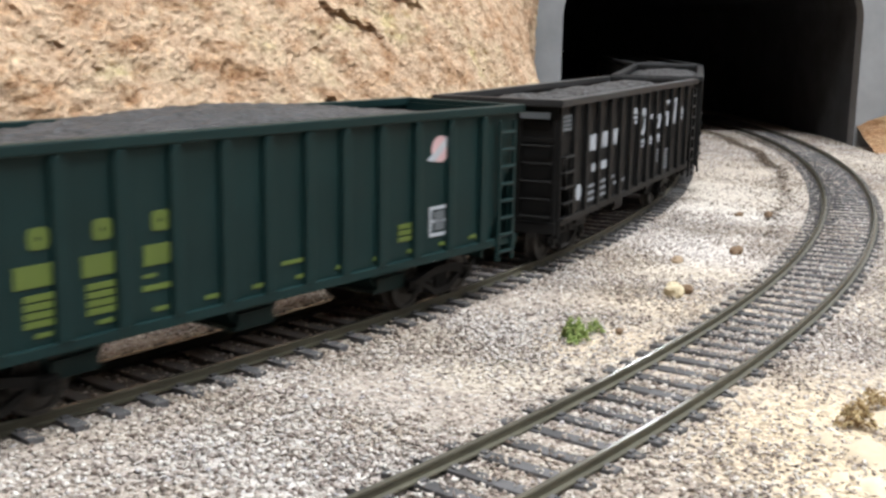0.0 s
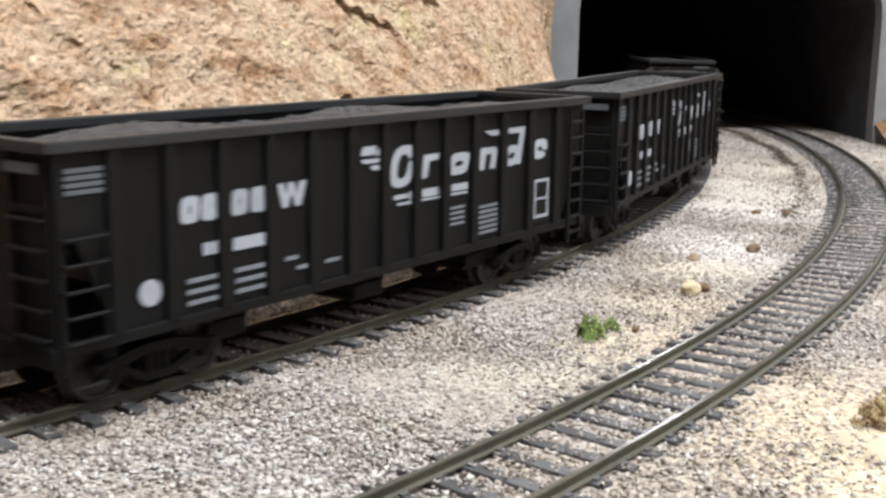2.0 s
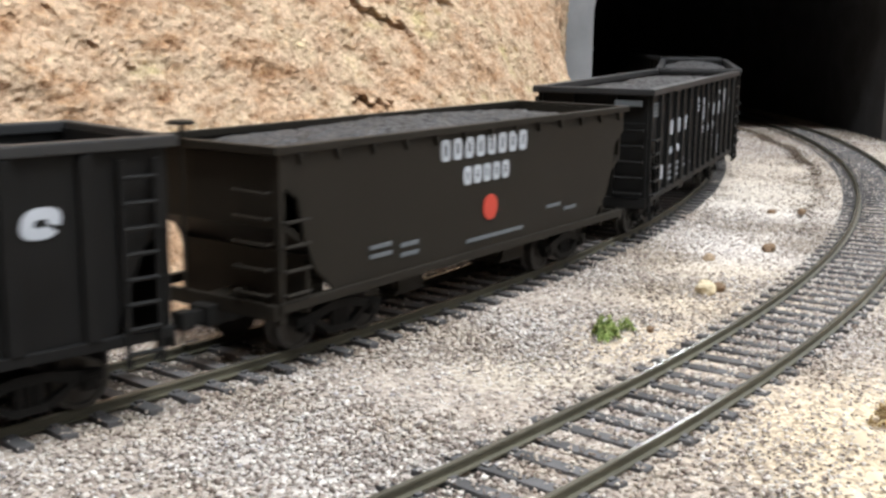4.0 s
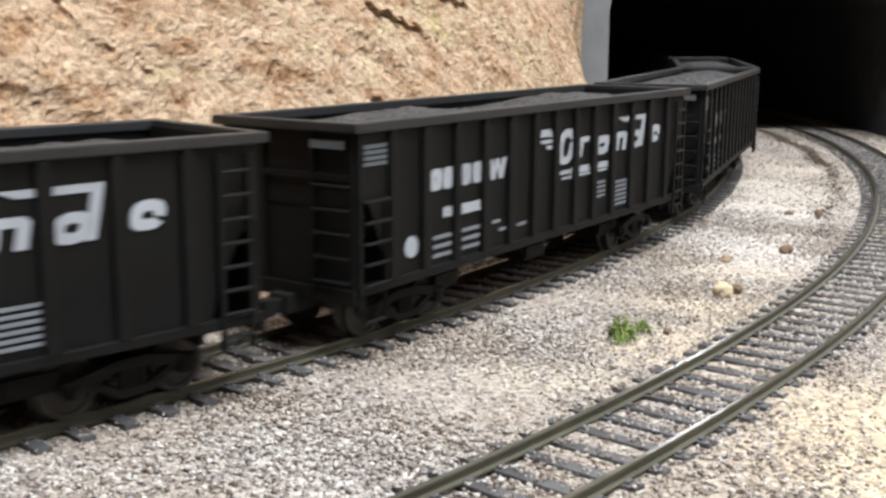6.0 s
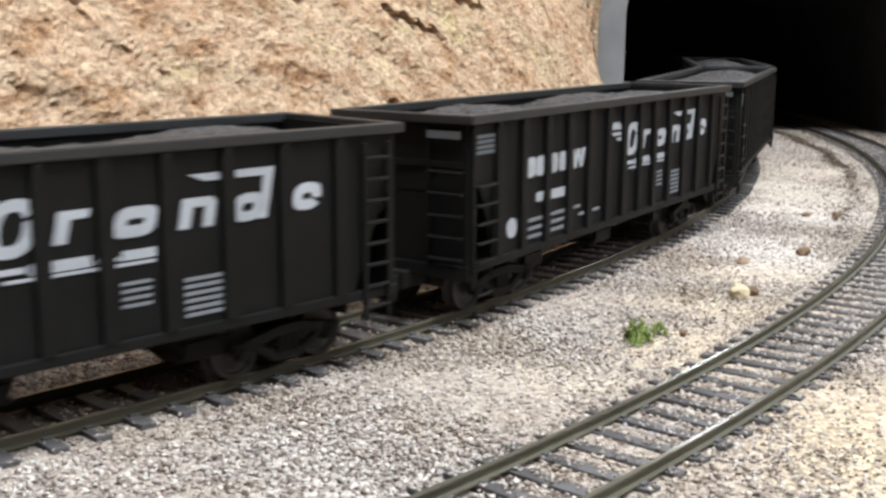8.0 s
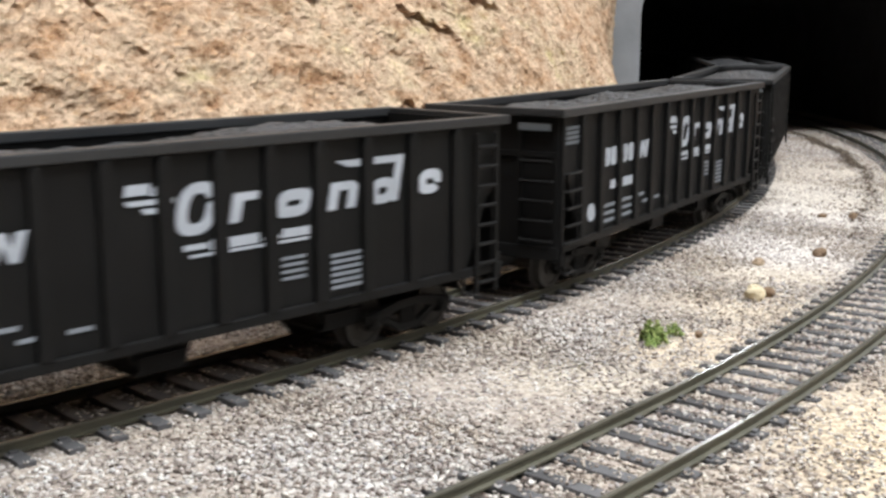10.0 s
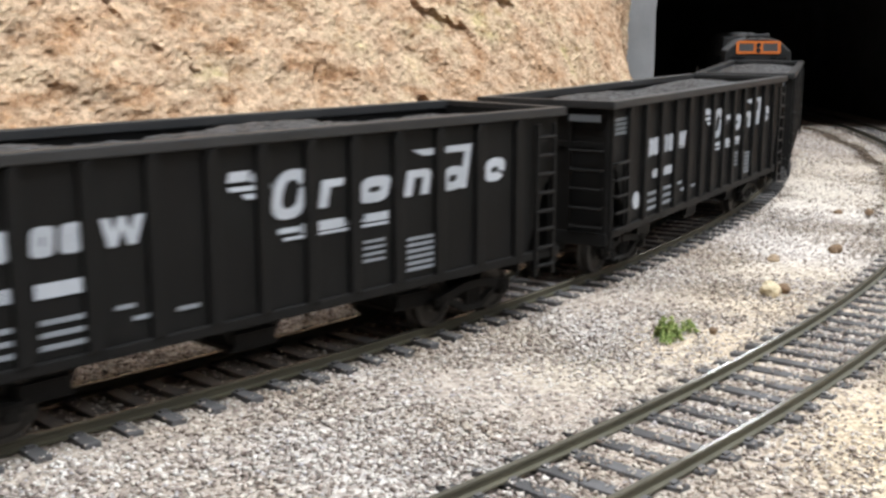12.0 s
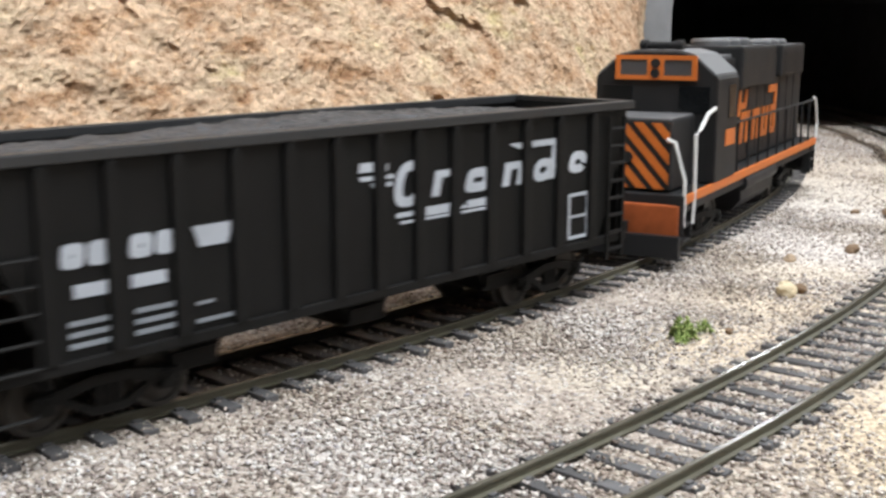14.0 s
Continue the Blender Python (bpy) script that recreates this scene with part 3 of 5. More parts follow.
def hill():
    """The rest of the hill: its top over the tunnel and the brown bank on the far side of the portal."""
    xs, ys = np.arange(-3.0, 2.41, 0.03), np.arange(-0.9, 4.01, 0.03)
    X, Y = np.meshgrid(xs, ys)
    px, py = X.ravel(), Y.ravel()
    s, o = sd_of(px, py)
    inside = (o > 0.104 + 0.15) | ((px - PX) * math.cos(PA) + (py - PY) * math.sin(PA) > 0.012)
    z = 0.14 + 0.17 * np.clip((o - 0.15) / 0.2, 0, 1) + np.array([noise.fractal((x * 2.2, y * 2.2, 7.0), 1.0, 2.0, 4) for x, y in zip(px, py)]) * 0.025
    front = (px - PX) * math.cos(PA) + (py - PY) * math.sin(PA)
    z = np.where((front > 0) & (front < 0.25) & (o < 0.17), np.minimum(z, 0.126 + front * 0.1), z)
    n = len(xs)
    used = inside.reshape(len(ys), n)
    verts = np.stack([px, py, z], 1).tolist()
    faces = []
    for j in range(len(ys) - 1):
        for i in range(n - 1):
            if used[j, i] and used[j, i + 1] and used[j + 1, i] and used[j + 1, i + 1]:
                faces.append((j * n + i, j * n + i + 1, (j + 1) * n + i + 1, (j + 1) * n + i))
    me = mesh_of("hill", verts, faces, M_ROCK_BROWN, True)
    bm = bmesh.new()
    bm.from_mesh(me)
    bmesh.ops.delete(bm, geom=[v for v in bm.verts if not v.link_faces], context="VERTS")
    # skirt down to the ground round the rim
    rim = [e for e in bm.edges if e.is_boundary]
    out = bmesh.ops.extrude_edge_only(bm, edges=rim)
    for v in out["geom"]:
        if isinstance(v, bmesh.types.BMVert):
            lx = (v.co.x - PX) * math.cos(PA) + (v.co.y - PY) * math.sin(PA)
            ly = -(v.co.x - PX) * math.sin(PA) + (v.co.y - PY) * math.cos(PA)
            v.co.z = 0.126 if (lx < 0.06 and OPEN_R - 0.03 < ly < OPEN_L + 0.03) else -0.01
    bm.to_mesh(me)
    bm.free()
    tagged(new("hill", me), "brown scenery hill over the tunnel", "hill", kind="structure")


hill()


def right_bank():
    """Brown rocky bank that is heaped against the portal's outer pier."""
    us, vs = np.arange(0, 0.50, 0.004), np.arange(0, 1.001, 0.02)
    verts = []
    for u in us:
        top = 0.009 + 0.42 * min(u, 0.03) + 0.115 * min(1.0, max(0.0, u - 0.03) / 0.06) ** 1.5
        for v in vs:
            q = Vector((u * 30, v * 3, 2.0))
            d = noise.fractal(q, 1.0, 2.0, 4) * 0.003 + noise.noise(Vector((u * 220, v * 30, 1))) * 0.0012
            p = PORTAL @ Vector((-0.042 + v * 0.046 + d - u * 0.5 * v, OPEN_R - 0.001 - u, -0.006 + (top + 0.006) * v ** 0.8))
            verts.append(tuple(p))
    n = len(vs)
    faces = [(i * n + j, (i + 1) * n + j, (i + 1) * n + j + 1, i * n + j + 1) for i in range(len(us) - 1) for j in range(n - 1)]
    tagged(new("rock_bank", mesh_of("rock_bank", verts, faces, M_ROCK_BROWN)), "brown rocky bank beside the tunnel portal", "bank", kind="structure")


right_bank()


# ---- loose stones, tufts and the sandy edge ----
def stone(x, y, r, material, label, seed, flat=0.7):
    bm = bmesh.new()
    bmesh.ops.create_icosphere(bm, subdivisions=3, radius=1)
    for v in bm.verts:
        k = 1 + 0.35 * noise.noise(v.co * 1.3 + Vector((seed * 3.1, 0, 0))) + 0.12 * noise.noise(v.co * 4 + Vector((0, seed, 0)))
        v.co = Vector((v.co.x, v.co.y * 0.85, v.co.z * flat)) * k * r
    ob = part("stone", bm, material)
    ob.matrix_basis = pose(x, y, -0.0027 + r * flat * 0.75, 0, 0, seed * 67)
    return tagged(ob, label, "stone", "loose stones")


for x, y, r, m_, lab, sd in (
        (0.0708, 0.2712, 0.0029, M_STONE_TAN, "small pale yellow stone lying on the ballast", 1), (0.0745, 0.2742, 0.0019, M_STONE_BROWN, "tiny brown stone beside the yellow stone", 2),
        (0.1026, 0.3245, 0.0022, M_STONE_BROWN, "small dark brown stone on pale sand", 3), (0.0815, 0.3110, 0.0019, M_STONE_BUFF, "small brown-buff stone on pale sand", 4),
        (0.1245, 0.394, 0.0014, M_STONE_BROWN, "tiny brown stone on pale sand", 5), (0.1350, 0.3935, 0.0017, M_STONE_BROWN, "tiny grey-brown stone near the outer track", 6),
        (0.0500, 0.236, 0.0010, M_STONE_BROWN, "tiny brown stone beside the green tuft", 7)):
    stone(x, y, r, m_, lab, sd)


def tuft(name, x, y, radius, height, count, material, label, seed):
    """A clump of foam crumbs heaped unevenly, with a few stray blades."""
    rng = np.random.default_rng(seed)
    a = rng.uniform(0, 2 * np.pi, count)
    q = radius * np.sqrt(rng.uniform(0, 1, count)) * (1 + 0.35 * np.sin(3 * a + seed))
    top = height * np.clip(1 - (q / (radius * 1.3)) ** 2, 0.05, 1) * (0.75 + 0.25 * np.sin(2 * a + 2 * seed))
    pz = rng.uniform(0, 1, count) ** 0.6 * top
    size = rng.uniform(0.00016, 0.00048, count) * height / 0.0045
    ob = stones(name, np.cos(a) * q, np.sin(a) * q, pz, size, material, label, "grass tuft", seed)
    ob.location = (x, y, -0.0029)
    del ob["kind"]
    return tagged(ob, group="scenery tufts")


tuft("grass_tuft", 0.0395, 0.2310, 0.0025, 0.0056, 520, M_PLANT, "bright green foam grass tuft on bare sand", 1)
tuft("grass_tuft", 0.0448, 0.2370, 0.0019, 0.0038, 200, M_PLANT, "low green foam tuft beside a larger one", 2)
tuft("grass_tuft", 0.0225, 0.2130, 0.0022, 0.0012, 120, M_OLIVE, "faint olive foam tuft in the ballast", 3)
tuft("dry_tuft", 0.0790, 0.1795, 0.0028, 0.0042, 420, M_STRAW, "dry straw-brown foam tuft on the sandy edge", 4)
tuft("dry_tuft", 0.0860, 0.1880, 0.0030, 0.0040, 300, M_STRAW, "dry yellow foam tuft on the sandy edge", 5)
tuft("grass_tuft", 0.0780, 0.1530, 0.0020, 0.0040, 200, M_PLANT, "small green foam tuft at the edge of the sand", 6)


def sandy_edge():
    """Lumpy plaster that rises a little above the ballast."""
    xs, ys = np.arange(0.045, 0.20, 0.0014), np.arange(0.05, 0.215, 0.0014)
    verts, faces = [], []
    for y in ys:
        for x in xs:
            d = (x - 0.0575) * 0.85 - (y - 0.155) * 0.55 - 0.005
            rise = max(-1.0, min(1.0, d / 0.02))
            z = -0.0046 + 0.0030 * rise + 0.0034 * noise.fractal((x * 75, y * 75, 3), 1.0, 2.0, 4) + 0.0017 * noise.noise((x * 330, y * 330, 2))
            verts.append((x, y, z))
    n = len(xs)
    faces = [(j * n + i, j * n + i + 1, (j + 1) * n + i + 1, (j + 1) * n + i) for j in range(len(ys) - 1) for i in range(n - 1)]
    tagged(new("sandy_edge", mesh_of("sandy_edge", verts, faces, M_PLASTER, True)), "lumpy pale tan plaster edge of the scenery", "plaster", kind="structure")


sandy_edge()


# ---- rolling stock; x along the track, y to its left, z above the rail, in metres from millimetres ----
MM = 0.001
CAR_L, CAR_GAP = 159.2, 18.9


def mm(bm):
    bmesh.ops.scale(bm, vec=(MM, MM, MM), verts=bm.verts)
    return bm


def shared(cache, key, make, material):
    """One mesh for alike pieces."""
    if key not in cache:
        bm = bmesh.new()
        make(bm)
        mm(bm)
        bmesh.ops.recalc_face_normals(bm, faces=bm.faces)
        me = bpy.data.meshes.new(key)
        bm.to_mesh(me)
        bm.free()
        me.materials.append(material)
        cache[key] = me
    return cache[key]


CACHE = {}


def piece(name, me, parent, x=0.0, y=0.0, z=0.0, rz=0.0, label=""):
    ob = new(name, me)
    ob.parent = parent
    ob.matrix_basis = pose(x * MM, y * MM, z * MM, 0, 0, rz)
    if label:
        ob["label"] = label
    return ob


def wheelset_mesh(radius):
    def make(bm):
        lathe(bm, [(1.1, -11.5), (1.1, 11.5)], "y", 10)
        for sd in (-1, 1):
            prof = [(radius * 0.78, 7.0), (radius + 0.65, 7.1), (radius + 0.65, 7.6), (radius, 7.9), (radius - 0.05, 9.9), (radius * 0.84, 9.9),
                    (radius * 0.80, 9.4), (radius * 0.36, 9.3), (radius * 0.30, 9.9), (0.6, 9.9)]
            lathe(bm, [(r, a * sd) for r, a in prof], "y", 28)
    return shared(CACHE, f"wheelset_{radius}", make, M_WHEEL)


def sideframe_mesh(base):
    """Cast truck frame with arched top, spring nest and journal boxes."""
    def make(bm):
        b = base / 2
        top = [(-b - 2.4, 5.2), (-b - 2.4, 6.9), (-b + 1.5, 7.4), (-2.6, 8.6), (2.6, 8.6), (b - 1.5, 7.4), (b + 2.4, 6.9), (b + 2.4, 5.2), (b - 1.4, 5.2), (2.6, 6.9), (-2.6, 6.9), (-b + 1.4, 5.2)]
        prism(bm, top, -0.7, 0.7)
        low = [(-b + 1.6, 5.6), (-3.0, 2.2), (3.0, 2.2), (b - 1.6, 5.6), (b - 2.6, 6.2), (2.4, 3.5), (-2.4, 3.5), (-b + 2.6, 6.2)]
        prism(bm, low, -0.7, 0.7)
        for k in (-1.7, 0.0, 1.7):
            lathe(bm, [(0.75, 3.4), (0.75, 6.9)], "z", 10, (k, 0, 0))
        for sd in (-1, 1):
            box(bm, sd * b - 1.5, sd * b + 1.5, -1.1, 1.1, 3.9, 7.0, 0.3)
            lathe(bm, [(1.0, -1.5), (1.0, 1.5)], "y", 12, (sd * b, 0, 5.3))
    return shared(CACHE, f"sideframe_{base}", make, M_TRUCK)


def bolster_mesh():
    return shared(CACHE, "bolster", lambda bm: box(bm, -2.2, 2.2, -11.0, 11.0, 5.0, 8.4, 0.4), M_TRUCK)


def make_truck(parent, x, base, radius):
    top = new("truck", bolster_mesh())
    top.parent = parent
    top.matrix_basis = pose(x * MM, 0, 0)
    for sd in (-1, 1):
        piece("sideframe", sideframe_mesh(base), top, 0, sd * 12.0, 0)
    for sd in (-1, 1):
        piece("wheelset", wheelset_mesh(radius), top, sd * base / 2, 0, radius)
    return top


def side_pair(name, me, parent, x, z=0.0, label=""):
    """The same piece on both sides of a car, the second turned about."""
    a = piece(name, me, parent, x, 0, z, 0, label)
    b = piece(name, me, parent, -x, 0, z, 180, label)
    return a, b


def coal_mesh(key, x0, x1, half, level, heap, humps, seed):
    """A loose load: a fine grid with heaps, low at the ends."""
    xs, ys = np.arange(x0, x1 + 0.5, 1.1), np.linspace(-half, half, 30)
    verts = []
    for x in xs:
        for y in ys:
            e = min(1.0, (x - x0) / 16, (x1 - x) / 16)
            e = max(0.0, e) ** 0.7
            w = (1 - (abs(y) / half) ** 2.2)
            hump = 0.55 + 0.45 * math.cos((x - x0) / (x1 - x0) * 2 * math.pi * humps + math.pi)
            z = level + heap * e * w * hump + 0.55 * noise.fractal((x * 0.22, y * 0.22, seed), 1.0, 2.0, 4) + 0.45 * noise.noise((x * 0.9, y * 0.9, seed)) - (1 - e) * 2.0
            verts.append((x * MM, y * MM, z * MM))
    n = len(ys)
    faces = [(i * n + j, (i + 1) * n + j, (i + 1) * n + j + 1, i * n + j + 1) for i in range(len(xs) - 1) for j in range(n - 1)]
    return mesh_of(key, verts, faces, M_COAL)


MARK_Y0, MARK_Y1 = -17.25, -17.05
MARK_SHIFT = 0.9


def plate(outline, u_shift=0.0, z_shift=0.0):
    """A thin painted shape on the camera side; outline in u from the car's near end, and z."""
    def make(bm):
        prism(bm, [(u + u_shift - CAR_L / 2, z + z_shift) for u, z in outline], MARK_Y0, MARK_Y1)
    return make


def leaning(u0, u1, z0, z1, lean=0.0):
    return [(u0, z0), (u1, z0), (u1 + lean, z1), (u0 + lean, z1)]


def oval(u, z, ru, rz, thick, lean=0.0, start=0.0, end=360.0, power=2.6):
    """A leaning rounded ring, or an arc of one, as one plate."""
    n = 22

    def pt(a, du, dz):
        ca, sa = math.cos(math.radians(a)), math.sin(math.radians(a))
        x = math.copysign(abs(ca) ** (2 / power), ca) * du
        y = math.copysign(abs(sa) ** (2 / power), sa) * dz
        return (u + x + lean * y / rz * 0.5, z + y)

    def make(bm):
        c = CAR_L / 2
        ring = []
        full = end - start >= 360
        steps = n if full else n + 1
        for i in range(steps):
            a = start + (end - start) * i / n
            (x0, z0), (x1, z1) = pt(a, ru, rz), pt(a, ru - thick * 1.15, rz - thick)
            ring.append([bm.verts.new((x - c, y, zz)) for x, zz in ((x0, z0), (x1, z1)) for y in (MARK_Y0, MARK_Y1)])
        pairs = list(zip(ring, ring[1:] + ring[:1])) if full else list(zip(ring, ring[1:]))
        for p, q in pairs:
            for i, j in ((0, 2), (2, 3), (3, 1), (1, 0)):
                bm.faces.new((p[i], p[j], q[j], q[i]))
        if not full:
            for p in (ring[0], ring[-1]):
                bm.faces.new((p[0], p[2], p[3], p[1]))
    return make


def both(*makes):
    def make(bm):
        for m in makes:
            m(bm)
    return make


def disc(u, z, r, n=24):
    def make(bm):
        lathe(bm, [(r, MARK_Y0), (r, MARK_Y1)], "y", n, (u - CAR_L / 2, 0, z))
    return make


def box_outline(u, z, w, h):
    def make(bm):
        c = CAR_L / 2
        for a, b, p, q in ((0, w, 0, .7), (0, w, h - .7, h), (0, .7, .7, h - .7), (w - .7, w, .7, h - .7), (.7, w - .7, h * .47, h * .47 + .5)):
            prism(bm, [(u + a - c, z + p), (u + b - c, z + p), (u + b - c, z + q), (u + a - c, z + q)], MARK_Y0, MARK_Y1)
    return make


def emblem_shapes(du, dz):
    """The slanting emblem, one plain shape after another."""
    z = 31.9 + dz
    return [
        plate(leaning(69.2, 73.4, 36.3, 38.0, 0.4), du, dz), plate(leaning(73.9, 76.4, 36.0, 37.4, 0.4), du, dz),
        plate([(69.2, 35.5), (69.8, 34.7), (78.2, 34.6), (78.2, 35.4)], du, dz), plate([(72.0, 34.1), (72.8, 33.2), (77.6, 33.2), (77.6, 34.0)], du, dz),
        oval(82.4 + du, 33.1 + dz, 3.9, 4.3, 1.8, 1.9, 28, 372),
        plate([(88.5, 29.9), (90.6, 29.9), (91.5, 33.4), (94.4, 33.5), (94.8, 34.8), (89.6, 34.8)], du, dz),
        oval(102.3 + du, z, 3.7, 2.4, 1.85, 1.5, power=3.6),
        plate([(109.9, 29.6), (112.0, 29.6), (112.8, 33.0), (115.2, 33.0), (114.5, 29.6), (116.6, 29.6), (117.4, 33.6), (116.4, 34.5), (110.9, 34.5)], du, dz),
        both(oval(123.6 + du, z, 3.1, 2.4, 1.65, 1.2), plate([(125.6, 29.7), (127.4, 29.7), (129.2, 38.4), (112.0, 38.3), (115.2, 37.1), (127.0, 37.1)], du, dz)),
        oval(136.3 + du, z + 0.6, 3.1, 2.4, 1.75, 1.0, -8, 330)]


def block_glyph(u0, u1, z0, z1, lean=0.35, thick=1.5):
    return oval((u0 + u1) / 2, (z0 + z1) / 2, (u1 - u0) / 2, (z1 - z0) / 2, thick, lean, power=4.0)


def white_marks(du=0.0, dz=0.0, last=False, boxed=False):
    out = []

    def add(name, material, label, make):
        out.append((name, material, label, f"{name}_{len(out)}_{int(last)}{int(boxed)}", make))
    for m in emblem_shapes(0.3 + (2.0 if last else 0), -0.9 if last else 0.0):
        add("emblem_shape", M_WHITE, "white slanting emblem shape", m)
    if last:
        glyphs, zg, ul = ((12.6, 16.4), (17.0, 20.4), (24.0, 28.0), (28.6, 32.0)), (26.9, 30.6), ((35.4, 30.4), (36.6, 27.0), (42.0, 27.0), (43.4, 30.4))
        lines = [(14.4, 20.4, 22.4, 24.4), (24.0, 30.2, 22.4, 24.4)] + [(13.2, 20.2, 14.9 + k * 1.7, 15.8 + k * 1.7) for k in range(3)] + [(24.4, 31.6, 14.9 + k * 1.7, 15.8 + k * 1.7) for k in range(3)] + [(35.6, 39.0, 17.6, 18.2), (35.6, 42.6, 14.6, 15.4)]
    else:
        glyphs, zg = ((23.6, 27.6), (28.2, 31.8), (35.0, 38.8), (39.6, 43.2)), (28.8, 33.3)
        ul = ((46.2, 33.2), (47.4, 28.7), (48.8, 28.7), (49.8, 31.4), (50.8, 28.7), (52.2, 28.7), (53.8, 33.2), (52.0, 33.2), (51.3, 30.8), (50.4, 33.2), (49.2, 33.2), (48.4, 30.8), (47.8, 33.2))
        lines = [(28.4, 29.9, 22.9, 25.0), (30.3, 31.6, 22.9, 25.0), (35.2, 43.0, 22.7, 24.9)] + [(24.6, 31.4, 14.8 + k * 1.9, 15.7 + k * 1.9) for k in range(3)] + [(35.6, 42.8, 14.9 + k * 1.9, 15.8 + k * 1.9) for k in range(3)] \
            + [(48.0, 51.4, 18.8, 19.6), (51.0, 56.0, 16.7, 17.5), (59.0, 63.2, 16.7, 17.5)]
        lines += [(99.6, 105.0, 18.4 + k * 1.2, 19.0 + k * 1.2) for k in range(4)] + [(111.0, 118.8, 14.9 + k * 1.2, 15.6 + k * 1.2) for k in range(6)]
    for u0, u1 in glyphs:
        add("block_mark", M_WHITE, "white block marking", block_glyph(u0, u1, *zg))
    add("block_mark", M_WHITE, "white block marking", plate(ul))
    dd = 1.6 if last else 0.4
    for u0, u1, z0, z1 in [(79.4, 84.0, 26.4, 27.3), (84.6, 94.4, 25.9, 27.6), (95.2, 99.2, 26.1, 26.7), (99.6, 105.6, 26.0, 27.5), (80.5, 105.4, 25.1, 25.6)]:
        add("line_mark", M_WHITE, "white line", plate(leaning(u0, u1, z0, z1), dd, -0.4 if last else 0.0))
    for u0, u1, z0, z1 in lines:
        fine = z1 - z0 < 1.5
        add("line_mark", M_WHITE_DIM if fine else M_WHITE, "fine white line" if fine else "white bar", plate(leaning(u0, u1, z0, z0 + (z1 - z0) * (0.85 if fine else 1.0))))
    if not last:
        add("dot", M_WHITE, "white disc", disc(16.9, 18.5, 2.2))
        for k in range(4):
            add("line_mark", M_GREYMARK, "grey line", plate(leaning(1.6, 8.9, 36.0 + k * 1.1, 36.7 + k * 1.1)))
    add("end_stencil", M_GREYMARK, "pale stencil", end_plate)
    if last:
        add("box_mark", M_WHITE, "white outlined box", box_outline(135.4, 14.2, 7.6, 10.4))
    elif boxed:
        add("box_mark", M_WHITE, "white outlined box", box_outline(134.6, 15.5, 6.6, 9.5))
    return out


def yellow_marks():
    out = []

    def add(name, material, label, make):
        out.append((name, material, label, f"green_{name}_{len(out)}", make))
    for j in range(3):
        u = 27.6 + 11.4 * j
        add("block_mark", M_YELLOW, "yellow block marking", block_glyph(u, u + 3.6, 28.2, 31.6, 0.0, 1.3))
        add("number_bar", M_YELLOW, "yellow bar", plate(leaning(u - 2.6 + j * 0.4, u + 4.4, 22.6, 26.0)))
    for j in (0, 1):
        for k in range(4):
            add("line_mark", M_YELLOW, "yellow line", plate(leaning(26.4 + 11 * j, 32.6 + 11 * j, 16.4 + k * 1.35, 17.4 + k * 1.35)))
    for u0, u1, z0, z1 in [(48.4, 51.0, 20.6, 21.2), (48.2, 55.6, 18.4, 19.3), (80.0, 85.6, 17.8, 18.5)] + [(28.2 + 11.1 * j, 31.0 + 11.1 * j, 14.7, 15.4) for j in range(11)] + [(114.0, 119.6, 17.4 + k * 1.35, 18.4 + k * 1.35) for k in range(3)]:
        add("line_mark", M_YELLOW, "yellow line", plate(leaning(u0, u1, z0, z1)))
    add("box_mark", M_WHITE, "white outlined box", box_outline(124.6, 17.0, 6.8, 6.6))
    add("box_inset", M_GREYMARK, "grey inner box", plate(leaning(126.4, 129.8, 18.3, 22.4)))
    add("emblem_disc", M_PINK, "pale pink round emblem", disc(128.0, 36.0, 2.9))
    add("emblem_band", M_WHITE, "white slanting band", lambda bm: prism(bm, [(u - CAR_L / 2, z) for u, z in ((123.6, 33.8), (126.0, 33.4), (132.6, 38.4), (130.4, 38.6))], -17.32, -17.05))
    return out


def low_marks():
    out = []
    o = CAR_L / 2 - LOW_L / 2

    def add(name, material, label, make):
        out.append((name, material, label, f"low_{name}_{len(out)}", make))
    for k in range(8):
        add("block_mark", M_WHITE, "white block marking", block_glyph(o + 50.0 + k * 4.5, o + 53.2 + k * 4.5, 33.4, 38.0, 0.0, 1.0))
    for k in range(5):
        add("block_mark", M_WHITE, "white block marking", block_glyph(o + 58.6 + k * 3.9, o + 61.5 + k * 3.9, 27.6, 31.6, 0.0, 0.95))
    for u0, u1, z in ((26, 33, 18.4), (26, 33, 16.6), (36, 42, 17.4), (36, 42, 15.4), (60, 84, 14.6), (95, 102, 18.0), (104, 110, 16.5)):
        add("line_mark", M_GREYMARK, "grey line", plate(leaning(o + u0, o + u1, z, z + 0.8)))
    add("disc", M_RED, "red disc", disc(o + 69.5, 21.6, 2.9))
    return out


def end_plate(bm):
    box(bm, -CAR_L / 2 - 0.55, -CAR_L / 2 - 0.1, -14.6, -6.6, 39.3, 40.9)


LOW_L = 137.0
M_GREYMARK = paint("marking_grey", (0.11, 0.122, 0.135), 0.6, 0.1, grain=2000)
MARKS = {"white": white_marks(), "white_box": white_marks(boxed=True), "white_last": white_marks(last=True), "yellow": yellow_marks(), "low": low_marks()}


def side_sheet(bm):
    c = CAR_L / 2
    prism(bm, [(-c + 11, 12.6), (c - 11, 12.6), (c - 4.0, 29.0), (c - 0.8, 29.5), (c - 0.8, 43.2), (-c + 0.8, 43.2), (-c + 0.8, 29.5), (-c + 4.0, 29.0)], -17.05, -16.25)


